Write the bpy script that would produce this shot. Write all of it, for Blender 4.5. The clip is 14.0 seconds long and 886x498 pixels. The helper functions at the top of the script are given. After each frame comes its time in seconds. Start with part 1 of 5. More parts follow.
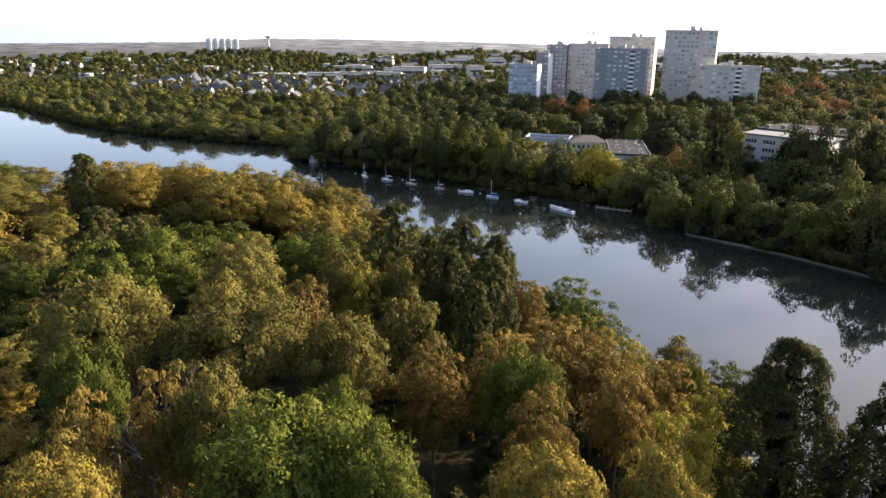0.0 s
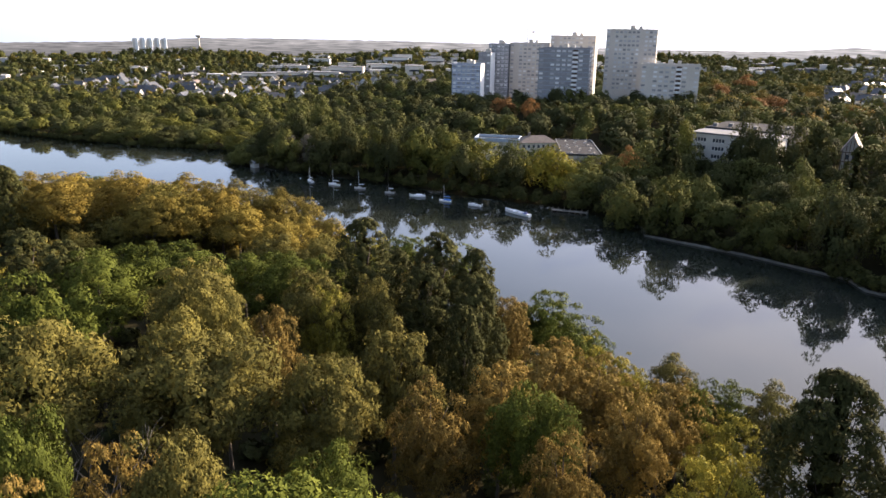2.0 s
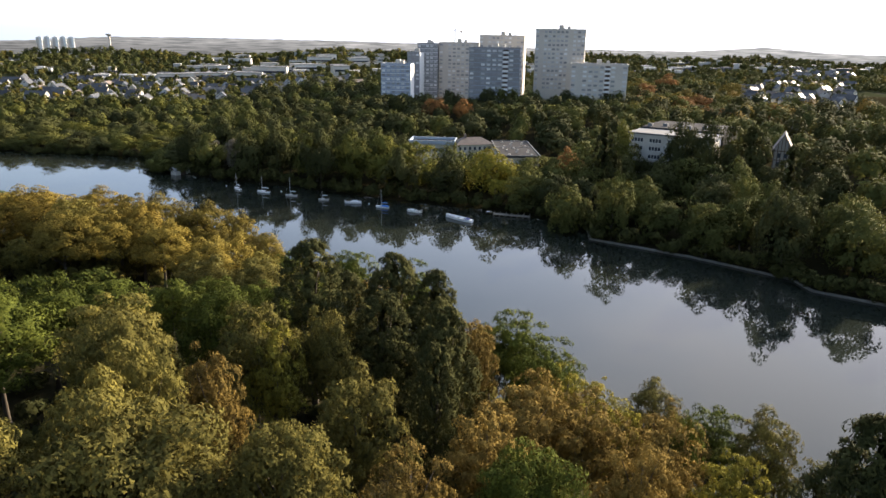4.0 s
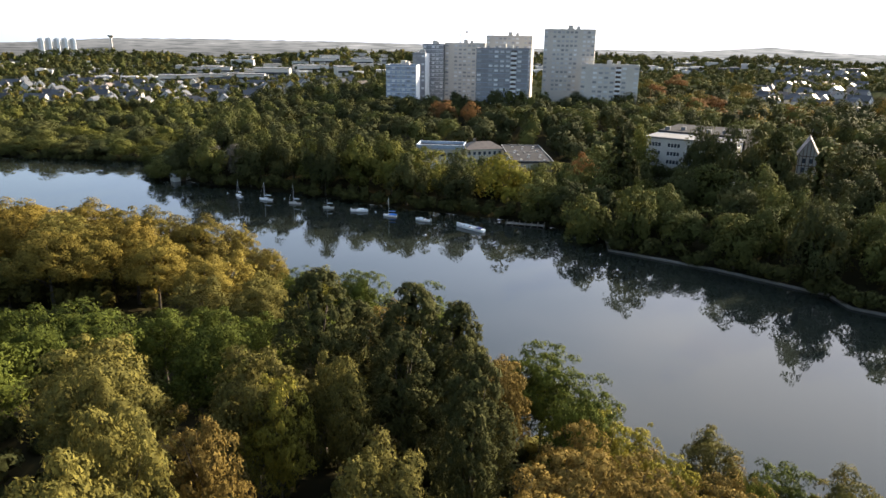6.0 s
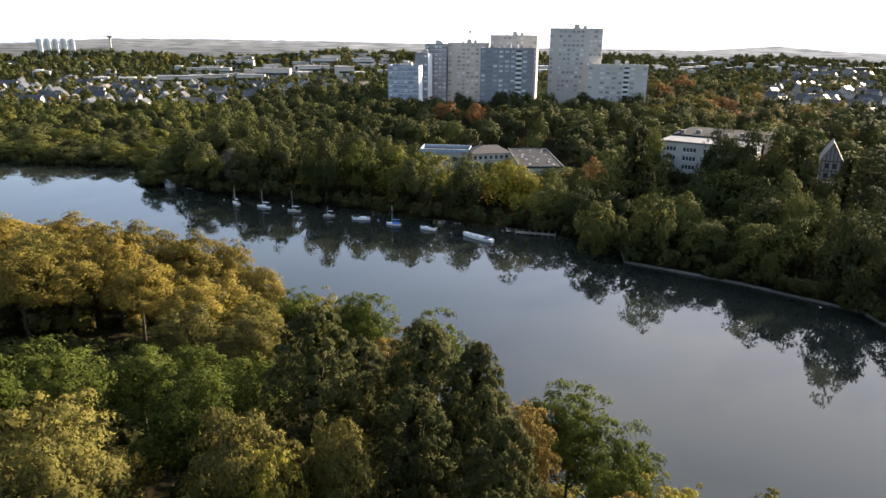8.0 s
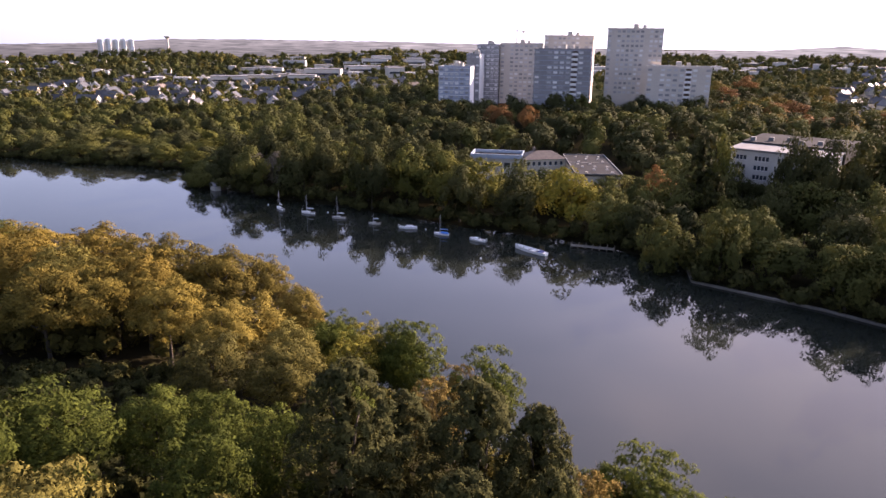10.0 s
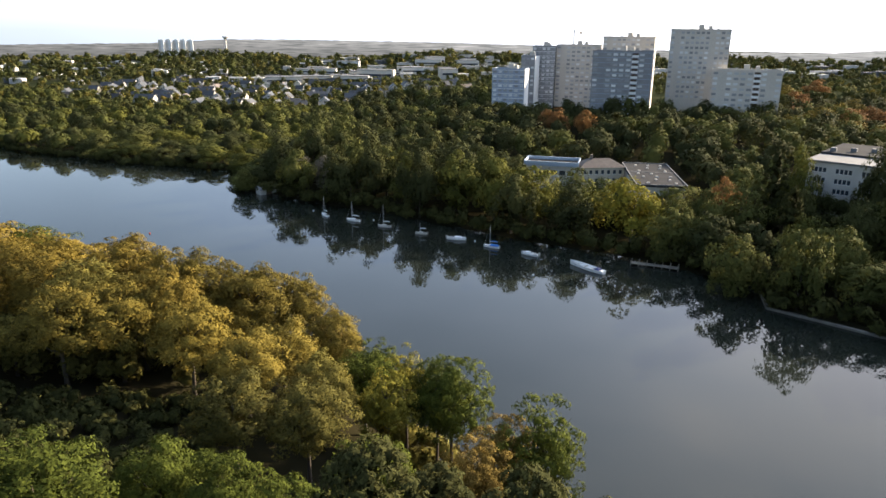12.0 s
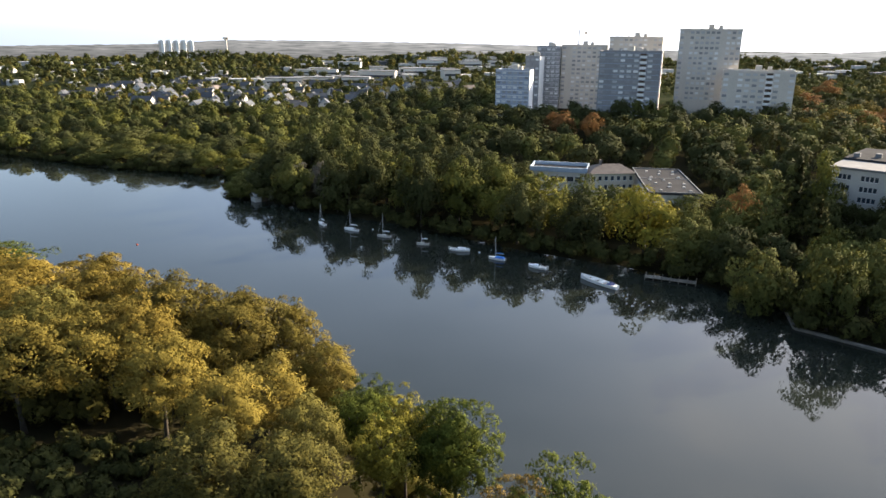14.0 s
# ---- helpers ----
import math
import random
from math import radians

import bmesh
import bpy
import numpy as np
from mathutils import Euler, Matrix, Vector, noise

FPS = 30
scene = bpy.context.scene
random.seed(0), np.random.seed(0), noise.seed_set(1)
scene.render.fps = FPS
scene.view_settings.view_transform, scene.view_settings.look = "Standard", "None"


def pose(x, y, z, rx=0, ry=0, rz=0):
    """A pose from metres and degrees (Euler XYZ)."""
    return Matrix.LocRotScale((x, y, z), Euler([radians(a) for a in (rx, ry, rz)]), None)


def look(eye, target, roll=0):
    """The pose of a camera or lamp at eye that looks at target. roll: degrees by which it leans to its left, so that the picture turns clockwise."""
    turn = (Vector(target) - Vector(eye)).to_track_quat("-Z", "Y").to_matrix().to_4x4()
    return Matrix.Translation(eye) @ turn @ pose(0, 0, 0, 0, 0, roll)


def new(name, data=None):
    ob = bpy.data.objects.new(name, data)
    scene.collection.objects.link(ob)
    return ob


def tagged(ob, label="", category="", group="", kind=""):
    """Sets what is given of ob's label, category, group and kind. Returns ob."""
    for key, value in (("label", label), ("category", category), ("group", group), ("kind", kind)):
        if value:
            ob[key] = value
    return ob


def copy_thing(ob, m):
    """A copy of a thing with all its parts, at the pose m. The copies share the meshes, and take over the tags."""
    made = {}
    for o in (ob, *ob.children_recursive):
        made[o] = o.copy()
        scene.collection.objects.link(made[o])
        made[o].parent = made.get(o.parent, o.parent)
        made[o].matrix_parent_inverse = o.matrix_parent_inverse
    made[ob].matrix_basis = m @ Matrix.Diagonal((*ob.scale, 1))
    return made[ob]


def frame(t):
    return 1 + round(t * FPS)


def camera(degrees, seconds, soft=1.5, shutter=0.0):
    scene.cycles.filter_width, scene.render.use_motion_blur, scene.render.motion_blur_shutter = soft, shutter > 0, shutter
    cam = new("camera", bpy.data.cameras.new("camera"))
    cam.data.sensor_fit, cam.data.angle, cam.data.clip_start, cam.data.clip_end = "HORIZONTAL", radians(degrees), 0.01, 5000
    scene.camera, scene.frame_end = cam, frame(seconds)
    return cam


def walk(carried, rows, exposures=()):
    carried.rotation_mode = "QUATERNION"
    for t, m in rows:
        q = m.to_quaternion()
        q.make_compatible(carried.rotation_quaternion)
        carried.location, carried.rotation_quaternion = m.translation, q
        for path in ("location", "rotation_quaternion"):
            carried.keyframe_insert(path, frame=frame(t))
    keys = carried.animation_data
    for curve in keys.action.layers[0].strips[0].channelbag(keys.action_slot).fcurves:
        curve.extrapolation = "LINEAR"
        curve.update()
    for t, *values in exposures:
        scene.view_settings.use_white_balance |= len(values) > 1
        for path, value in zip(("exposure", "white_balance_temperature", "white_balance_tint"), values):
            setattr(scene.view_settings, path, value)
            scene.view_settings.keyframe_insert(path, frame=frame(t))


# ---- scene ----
cam = camera(64.6, 14.0, soft=1.5)
PATH = [
    (0, (4.516, 1.777, 58.015), (4.546, 3.689, 57.429), 0.7),
    (0.5, (3.175, 4.07, 57.972), (3.302, 5.978, 57.385), 0.7),
    (1, (1.973, 6.288, 57.905), (2.117, 8.195, 57.319), 0.6),
    (1.5, (0.907, 8.496, 57.88), (1.051, 10.403, 57.294), 0.7),
    (2, (0.018, 10.789, 57.85), (0.219, 12.69, 57.264), 0.7),
    (2.5, (-0.77, 13.246, 57.807), (-0.482, 15.137, 57.221), 0.7),
    (3, (-1.584, 15.752, 57.721), (-1.209, 17.628, 57.136), 0.8),
    (3.2, (-1.833, 16.788, 57.707), (-1.43, 18.657, 57.122), 0.9),
    (5.5, (-2.645, 29.3, 57.819), (-2.249, 31.171, 57.235), 0.7),
    (6, (-2.602, 32.02, 57.858), (-2.208, 33.892, 57.274), 0.7),
    (6.5, (-2.49, 34.771, 57.897), (-2.096, 36.643, 57.313), 0.7),
    (7, (-2.306, 37.506, 57.918), (-1.913, 39.378, 57.335), 0.7),
    (7.5, (-2.074, 40.272, 57.926), (-1.681, 42.144, 57.341), 0.6),
    (9.8, (-0.53, 53.731, 57.946), (-0.244, 55.622, 57.361), 0.5),
    (10, (-0.38, 54.896, 57.946), (-0.122, 56.791, 57.36), 0.5),
    (10.5, (-0.009, 57.834, 57.948), (0.182, 59.737, 57.363), 0.6),
    (11, (0.352, 60.727, 57.955), (0.481, 62.635, 57.37), 0.6),
    (11.5, (0.693, 63.595, 57.971), (0.813, 65.504, 57.385), 0.6),
    (12, (0.976, 66.352, 57.998), (1.094, 68.261, 57.413), 0.6),
    (12.5, (1.164, 69.073, 58.023), (1.282, 70.982, 57.438), 0.6),
    (13, (1.323, 71.848, 58.012), (1.442, 73.757, 57.427), 0.6),
    (13.5, (1.495, 74.726, 57.972), (1.612, 76.635, 57.387), 0.6),
    (14, (1.596, 77.528, 57.926), (1.707, 79.438, 57.342), 0.5),
]
walk(cam, [(t, look(eye, target, roll)) for t, eye, target, roll in PATH], [(0, 2.08, 6700, 20), (2.0, 2.06, 6700, 22), (2.4, 2.26, 6700, 46), (3.0, 1.84, 6700, 24), (5.3, 2.02, 6700, 14), (7.7, 2.02, 6700, 14), (9.8, 2.04, 6700, 46), (10.3, 1.77, 6700, 24), (10.8, 1.72, 6700, 14), (11.6, 1.88, 6700, 14), (14, 2.0, 6700, 14)])

# ---- world, sun, exposure ----
SUN_BEARING, SUN_HEIGHT = radians(58), radians(20)   # clockwise from +y; above the horizon
world = bpy.data.worlds.new("sky")
scene.world = world
world.use_nodes = True
wn = world.node_tree
sky = wn.nodes.new("ShaderNodeTexSky")
sky.sky_type, sky.sun_disc = "NISHITA", False
sky.sun_elevation, sky.sun_rotation = SUN_HEIGHT, SUN_BEARING
sky.air_density, sky.dust_density, sky.ozone_density = 1.0, 1.2, 1.0
toward = Vector((math.sin(SUN_BEARING) * math.cos(SUN_HEIGHT), math.cos(SUN_BEARING) * math.cos(SUN_HEIGHT), math.sin(SUN_HEIGHT)))
veil = wn.nodes.new("ShaderNodeMix")      # thin high cloud, brightest round the sun and thinning away from it
veil.data_type = "RGBA"
sky_way, sun_dot, thin = wn.nodes.new("ShaderNodeTexCoord"), wn.nodes.new("ShaderNodeVectorMath"), wn.nodes.new("ShaderNodeMapRange")
stretch, wisps, cover = wn.nodes.new("ShaderNodeMapping"), wn.nodes.new("ShaderNodeTexNoise"), wn.nodes.new("ShaderNodeMath")
sun_dot.operation, sun_dot.inputs[1].default_value = "DOT_PRODUCT", toward
stretch.inputs["Scale"].default_value = (1.0, 1.6, 3.2)
wisps.inputs["Scale"].default_value, wisps.inputs["Detail"].default_value = 1.9, 4
for key, value in (("From Min", -1.0), ("From Max", 1.0), ("To Min", 0.0), ("To Max", 1.0)):
    thin.inputs[key].default_value = value
fade = wn.nodes.new("ShaderNodeValToRGB")
for place, value in ((0.6, 0.13), (0.8, 0.36), (0.93, 0.78)):
    fade.color_ramp.elements.new(place).color = (value, value, value, 1)
fade.color_ramp.elements[0].position, fade.color_ramp.elements[0].color = 0.35, (0.03, 0.03, 0.03, 1)
fade.color_ramp.elements[-1].color = (0.92, 0.92, 0.92, 1)
rise, haze, whole = wn.nodes.new("ShaderNodeSeparateXYZ"), wn.nodes.new("ShaderNodeMapRange"), wn.nodes.new("ShaderNodeMath")
haze.interpolation_type, whole.operation, whole.use_clamp = "SMOOTHSTEP", "ADD", True      # paler towards the horizon
for key, value in (("From Min", 0.0), ("From Max", 0.32), ("To Min", 0.13), ("To Max", 0.0)):
    haze.inputs[key].default_value = value
cover.operation, cover.use_clamp = "MULTIPLY", True
spots = wn.nodes.new("ShaderNodeMapRange")
for key, value in (("From Min", 0.3), ("From Max", 0.7), ("To Min", 0.72), ("To Max", 1.3)):
    spots.inputs[key].default_value = value
wn.links.new(sky_way.outputs["Generated"], sun_dot.inputs[0])
wn.links.new(sky_way.outputs["Generated"], stretch.inputs["Vector"])
wn.links.new(stretch.outputs[0], wisps.inputs["Vector"])
wn.links.new(sun_dot.outputs["Value"], thin.inputs["Value"])
wn.links.new(wisps.outputs["Fac"], spots.inputs["Value"])
wn.links.new(thin.outputs[0], fade.inputs[0])
wn.links.new(fade.outputs[0], cover.inputs[0])
wn.links.new(sky_way.outputs["Generated"], rise.inputs[0])
wn.links.new(rise.outputs["Z"], haze.inputs["Value"])
wn.links.new(cover.outputs[0], whole.inputs[0])
wn.links.new(haze.outputs[0], whole.inputs[1])
wn.links.new(spots.outputs[0], cover.inputs[1])
wn.links.new(whole.outputs[0], veil.inputs["Factor"])
glare = wn.nodes.new("ShaderNodeMix")     # the cloud is blue-grey away from the sun and white round it
glare.data_type = "RGBA"
glare.inputs["A"].default_value, glare.inputs["B"].default_value = (8.4, 12.6, 19.0, 1), (12.8, 13.6, 15.0, 1)
wn.links.new(whole.outputs[0], glare.inputs["Factor"])
wn.links.new(glare.outputs["Result"], veil.inputs["B"])
wn.links.new(sky.outputs[0], veil.inputs["A"])
wn.links.new(veil.outputs["Result"], wn.nodes["Background"].inputs[0])
wn.nodes["Background"].inputs[1].default_value = 0.056
sun = new("sun", bpy.data.lights.new("sun", "SUN"))
sun.data.energy, sun.data.angle, sun.data.color = 5.0, radians(0.6), (1.0, 0.86, 0.64)
sun.matrix_world = look(toward * 900, (0, 0, 0))


# ---- materials ----
def material(name):
    m = bpy.data.materials.new(name)
    m.use_nodes = True
    return m, m.node_tree.nodes, m.node_tree.links, m.node_tree.nodes["Principled BSDF"]


def ramp(nodes, stops):
    r = nodes.new("ShaderNodeValToRGB")
    while len(r.color_ramp.elements) < len(stops):
        r.color_ramp.elements.new(0.5)
    for e, (p, c) in zip(r.color_ramp.elements, stops):
        e.position, e.color = p, (*c, 1)
    return r


def maths(nodes, links, op, a, b, c=None):
    m = nodes.new("ShaderNodeMath")
    m.operation = op
    for k, v in enumerate((a, b, c)):
        if v is None:
            continue
        if isinstance(v, (int, float)):
            m.inputs[k].default_value = v
        else:
            links.new(v, m.inputs[k])
    return m.outputs[0]


def leaves(name, colours, glow=0.18, gaps=0.42, grit=6.5, speckle=0.38):
    """Leaf sprays: colour from leaf to leaf, patch to patch and tree to tree; ragged edges; light passes through."""
    m, n, l, p = material(name)
    geo, info, coord = n.new("ShaderNodeNewGeometry"), n.new("ShaderNodeObjectInfo"), n.new("ShaderNodeTexCoord")

    def grain(scale, detail):
        t = n.new("ShaderNodeTexNoise")
        t.inputs["Scale"].default_value, t.inputs["Detail"].default_value = scale, detail
        l.new(coord.outputs["Object"], t.inputs["Vector"])
        return t.outputs["Fac"]

    fine, patch = grain(grit, 2), grain(0.4, 2)
    f = maths(n, l, "MULTIPLY", geo.outputs["Random Per Island"], speckle)
    f = maths(n, l, "MULTIPLY_ADD", info.outputs["Random"], 0.26, f)
    f = maths(n, l, "MULTIPLY_ADD", patch, 0.34, f)
    f = maths(n, l, "MULTIPLY_ADD", fine, 0.5, f)
    f = maths(n, l, "SUBTRACT", f, 0.06 + 0.5 * speckle)
    k = len(colours) - 1
    r = ramp(n, [(0.12 + 0.74 * i / k, c) for i, c in enumerate(colours)])
    l.new(f, r.inputs[0])
    l.new(r.outputs[0], p.inputs["Base Color"])
    p.inputs["Roughness"].default_value = 0.9
    p.inputs["Specular IOR Level"].default_value = 0.03
    tr, mix = n.new("ShaderNodeBsdfTranslucent"), n.new("ShaderNodeMixShader")
    l.new(r.outputs[0], tr.inputs["Color"])
    mix.inputs[0].default_value = glow
    l.new(p.outputs[0], mix.inputs[1]); l.new(tr.outputs[0], mix.inputs[2])
    hole, clear = n.new("ShaderNodeMixShader"), n.new("ShaderNodeBsdfTransparent")
    l.new(maths(n, l, "GREATER_THAN", grain(grit, 1), gaps), hole.inputs[0])
    l.new(clear.outputs[0], hole.inputs[1]); l.new(mix.outputs[0], hole.inputs[2])
    l.new(hole.outputs[0], n["Material Output"].inputs["Surface"])
    return m


def rough(name, stops, scale, roughness=0.8, bump=0.0, detail=5, random_tint=0.0, spec=0.3, metal=0.0, fine=None):
    """A surface with two scales of noise in its colour, and optional relief."""
    m, n, l, p = material(name)
    coord, a, b = n.new("ShaderNodeTexCoord"), n.new("ShaderNodeTexNoise"), n.new("ShaderNodeTexNoise")
    a.inputs["Scale"].default_value, a.inputs["Detail"].default_value = scale, detail
    b.inputs["Scale"].default_value, b.inputs["Detail"].default_value = fine or scale * 9, 3
    for t in (a, b):
        l.new(coord.outputs["Object"], t.inputs["Vector"])
    mixf = n.new("ShaderNodeMath"); mixf.operation = "MULTIPLY_ADD"
    l.new(b.outputs["Fac"], mixf.inputs[0]); mixf.inputs[1].default_value = 0.4
    half = n.new("ShaderNodeMath"); half.operation = "MULTIPLY"
    l.new(a.outputs["Fac"], half.inputs[0]); half.inputs[1].default_value = 0.6
    l.new(half.outputs[0], mixf.inputs[2])
    r = ramp(n, stops)
    l.new(mixf.outputs[0], r.inputs[0])
    colour = r.outputs[0]
    if random_tint:
        info, hsv = n.new("ShaderNodeObjectInfo"), n.new("ShaderNodeHueSaturation")
        rng = n.new("ShaderNodeMapRange")
        l.new(info.outputs["Random"], rng.inputs["Value"])
        rng.inputs["To Min"].default_value, rng.inputs["To Max"].default_value = 1 - random_tint, 1 + random_tint
        l.new(rng.outputs[0], hsv.inputs["Value"]); l.new(colour, hsv.inputs["Color"])
        colour = hsv.outputs[0]
    l.new(colour, p.inputs["Base Color"])
    p.inputs["Roughness"].default_value, p.inputs["Specular IOR Level"].default_value, p.inputs["Metallic"].default_value = roughness, spec, metal
    if bump:
        bm_ = n.new("ShaderNodeBump")
        bm_.inputs["Strength"].default_value, bm_.inputs["Distance"].default_value = bump, 0.05
        l.new(mixf.outputs[0], bm_.inputs["Height"]); l.new(bm_.outputs[0], p.inputs["Normal"])
    return m


LEAF = {
    "gold": leaves("gold_leaves", [(0.047, 0.038, 0.0105), (0.122, 0.096, 0.021), (0.22, 0.164, 0.033)], grit=10),
    "amber": leaves("amber_leaves", [(0.053, 0.041, 0.0105), (0.138, 0.101, 0.021), (0.24, 0.17, 0.032)], grit=10),
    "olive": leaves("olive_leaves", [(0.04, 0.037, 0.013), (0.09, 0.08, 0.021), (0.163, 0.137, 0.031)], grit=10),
    "rust": leaves("rust_leaves", [(0.05, 0.037, 0.0115), (0.124, 0.086, 0.023), (0.208, 0.143, 0.037)], grit=10),
    "oak": leaves("green_oak_leaves", [(0.019, 0.025, 0.006), (0.052, 0.064, 0.012), (0.114, 0.127, 0.022)], grit=10),
    "pine": leaves("pine_needles", [(0.017, 0.019, 0.008), (0.039, 0.041, 0.014), (0.08, 0.077, 0.023)], 0.12, grit=10),
    "lime": leaves("yellow_green_leaves", [(0.071, 0.069, 0.0139), (0.157, 0.140, 0.0230), (0.257, 0.210, 0.0313)], grit=10),
    "dark": leaves("dark_green_leaves", [(0.021, 0.024, 0.011), (0.044, 0.048, 0.018), (0.088, 0.088, 0.028)], 0.14, 0.42, speckle=0.16),
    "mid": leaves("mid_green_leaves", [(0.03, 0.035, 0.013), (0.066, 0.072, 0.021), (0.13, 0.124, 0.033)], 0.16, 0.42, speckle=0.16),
    "grey": leaves("grey_willow_leaves", [(0.07, 0.064, 0.05), (0.13, 0.118, 0.092), (0.21, 0.185, 0.145)], 0.3, 0.42, speckle=0.16),
    "red": leaves("orange_red_leaves", [(0.085, 0.048, 0.022), (0.17, 0.088, 0.034), (0.25, 0.135, 0.045)], 0.2, 0.42, speckle=0.16),
    "bank": leaves("bank_lime_leaves", [(0.032, 0.036, 0.012), (0.082, 0.085, 0.02), (0.17, 0.158, 0.031)], 0.18, 0.42, speckle=0.16),
}
BARK = rough("bark", [(0.2, (0.026, 0.021, 0.015)), (0.8, (0.085, 0.07, 0.054))], 2.0, 0.95, 0.5)
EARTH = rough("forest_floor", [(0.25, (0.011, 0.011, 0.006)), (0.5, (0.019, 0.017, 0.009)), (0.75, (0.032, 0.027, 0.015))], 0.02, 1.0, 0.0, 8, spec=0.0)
LAWNS = rough("lawns_and_paving", [(0.38, (0.016, 0.02, 0.01)), (0.52, (0.028, 0.032, 0.016)), (0.62, (0.045, 0.045, 0.03)), (0.72, (0.075, 0.073, 0.062))], 0.02, 1.0, 0.0, 6, spec=0.0)
STONE = rough("quay_stone", [(0.3, (0.09, 0.085, 0.075)), (0.7, (0.2, 0.185, 0.16))], 0.6, 0.9, 0.3, random_tint=0.15)
CONCRETE = rough("warm_grey_concrete", [(0.3, (0.45, 0.41, 0.355)), (0.7, (0.56, 0.515, 0.45))], 0.12, 0.85, 0.1)
PALE = rough("pale_cladding", [(0.3, (0.62, 0.62, 0.60)), (0.7, (0.76, 0.76, 0.74))], 0.12, 0.8)
BLUE_PANEL = rough("blue_grey_panels", [(0.3, (0.25, 0.29, 0.36)), (0.7, (0.33, 0.37, 0.44))], 0.12, 0.7)
SLATE_PANEL = rough("slate_grey_panels", [(0.3, (0.20, 0.20, 0.205)), (0.7, (0.27, 0.27, 0.28))], 0.12, 0.75)
WHITE = rough("white_render", [(0.3, (0.42, 0.40, 0.37)), (0.7, (0.55, 0.53, 0.49))], 0.3, 0.8, random_tint=0.12)
TIMBER_WALL = rough("weathered_render", [(0.3, (0.20, 0.19, 0.175)), (0.7, (0.30, 0.285, 0.26))], 0.3, 0.85)
CREAM = rough("cream_render", [(0.3, (0.55, 0.48, 0.37)), (0.7, (0.68, 0.61, 0.48))], 0.3, 0.8, random_tint=0.2)
SLATE = rough("slate_roof", [(0.3, (0.028, 0.03, 0.033)), (0.7, (0.06, 0.063, 0.068))], 0.8, 0.6, 0.2, random_tint=0.35, spec=0.35)
TILE_ROOF = rough("brown_tile_roof", [(0.3, (0.085, 0.068, 0.058)), (0.7, (0.15, 0.12, 0.10))], 0.8, 0.8, 0.2, random_tint=0.3)
FLAT_ROOF = rough("grey_felt_roof", [(0.3, (0.03, 0.03, 0.031)), (0.7, (0.055, 0.055, 0.056))], 0.15, 1.0, 0.1, spec=0.02)
ZINC = rough("pale_metal_roof", [(0.3, (0.12, 0.122, 0.125)), (0.7, (0.175, 0.178, 0.18))], 0.3, 0.85, spec=0.1)
HULL_WHITE = rough("white_gelcoat", [(0.3, (0.70, 0.70, 0.69)), (0.7, (0.82, 0.82, 0.81))], 1.5, 0.3, spec=0.5)
HULL_GREY = rough("weathered_hull", [(0.3, (0.35, 0.33, 0.30)), (0.7, (0.52, 0.50, 0.46))], 1.5, 0.5)
BLUE_COVER = rough("blue_canvas", [(0.3, (0.03, 0.13, 0.42)), (0.7, (0.06, 0.22, 0.58))], 2.0, 0.8)
NAVY = rough("navy_canvas", [(0.3, (0.03, 0.045, 0.13)), (0.7, (0.06, 0.08, 0.2))], 2.0, 0.85)
WOOD = rough("grey_weathered_wood", [(0.3, (0.13, 0.11, 0.09)), (0.7, (0.27, 0.24, 0.20))], 1.5, 0.9, 0.3, random_tint=0.2)
TIMBER = rough("dark_timber", [(0.3, (0.05, 0.035, 0.025)), (0.7, (0.10, 0.07, 0.05))], 1.5, 0.9)
ALLOY = rough("mast_alloy", [(0.3, (0.45, 0.45, 0.45)), (0.7, (0.6, 0.6, 0.6))], 2.0, 0.4, metal=0.6)
SKYBLUE = rough("blue_fascia", [(0.3, (0.26, 0.32, 0.39)), (0.7, (0.34, 0.40, 0.47))], 0.5, 0.6)


def glass():
    m, n, l, p = material("window_glass")
    p.inputs["Base Color"].default_value = (0.035, 0.045, 0.06, 1)
    p.inputs["Roughness"].default_value, p.inputs["Specular IOR Level"].default_value = 0.08, 0.6
    return m


def blind():
    """Half of the flats have pale blinds down."""
    m, n, l, p = material("window_with_blind")
    info, r = n.new("ShaderNodeObjectInfo"), ramp(n, [(0.0, (0.18, 0.18, 0.19)), (0.35, (0.27, 0.27, 0.28)), (0.7, (0.46, 0.46, 0.46)), (1.0, (0.68, 0.68, 0.67))])
    l.new(info.outputs["Random"], r.inputs[0]); l.new(r.outputs[0], p.inputs["Base Color"])
    p.inputs["Roughness"].default_value = 0.3
    return m


GLASS, BLIND = glass(), blind()


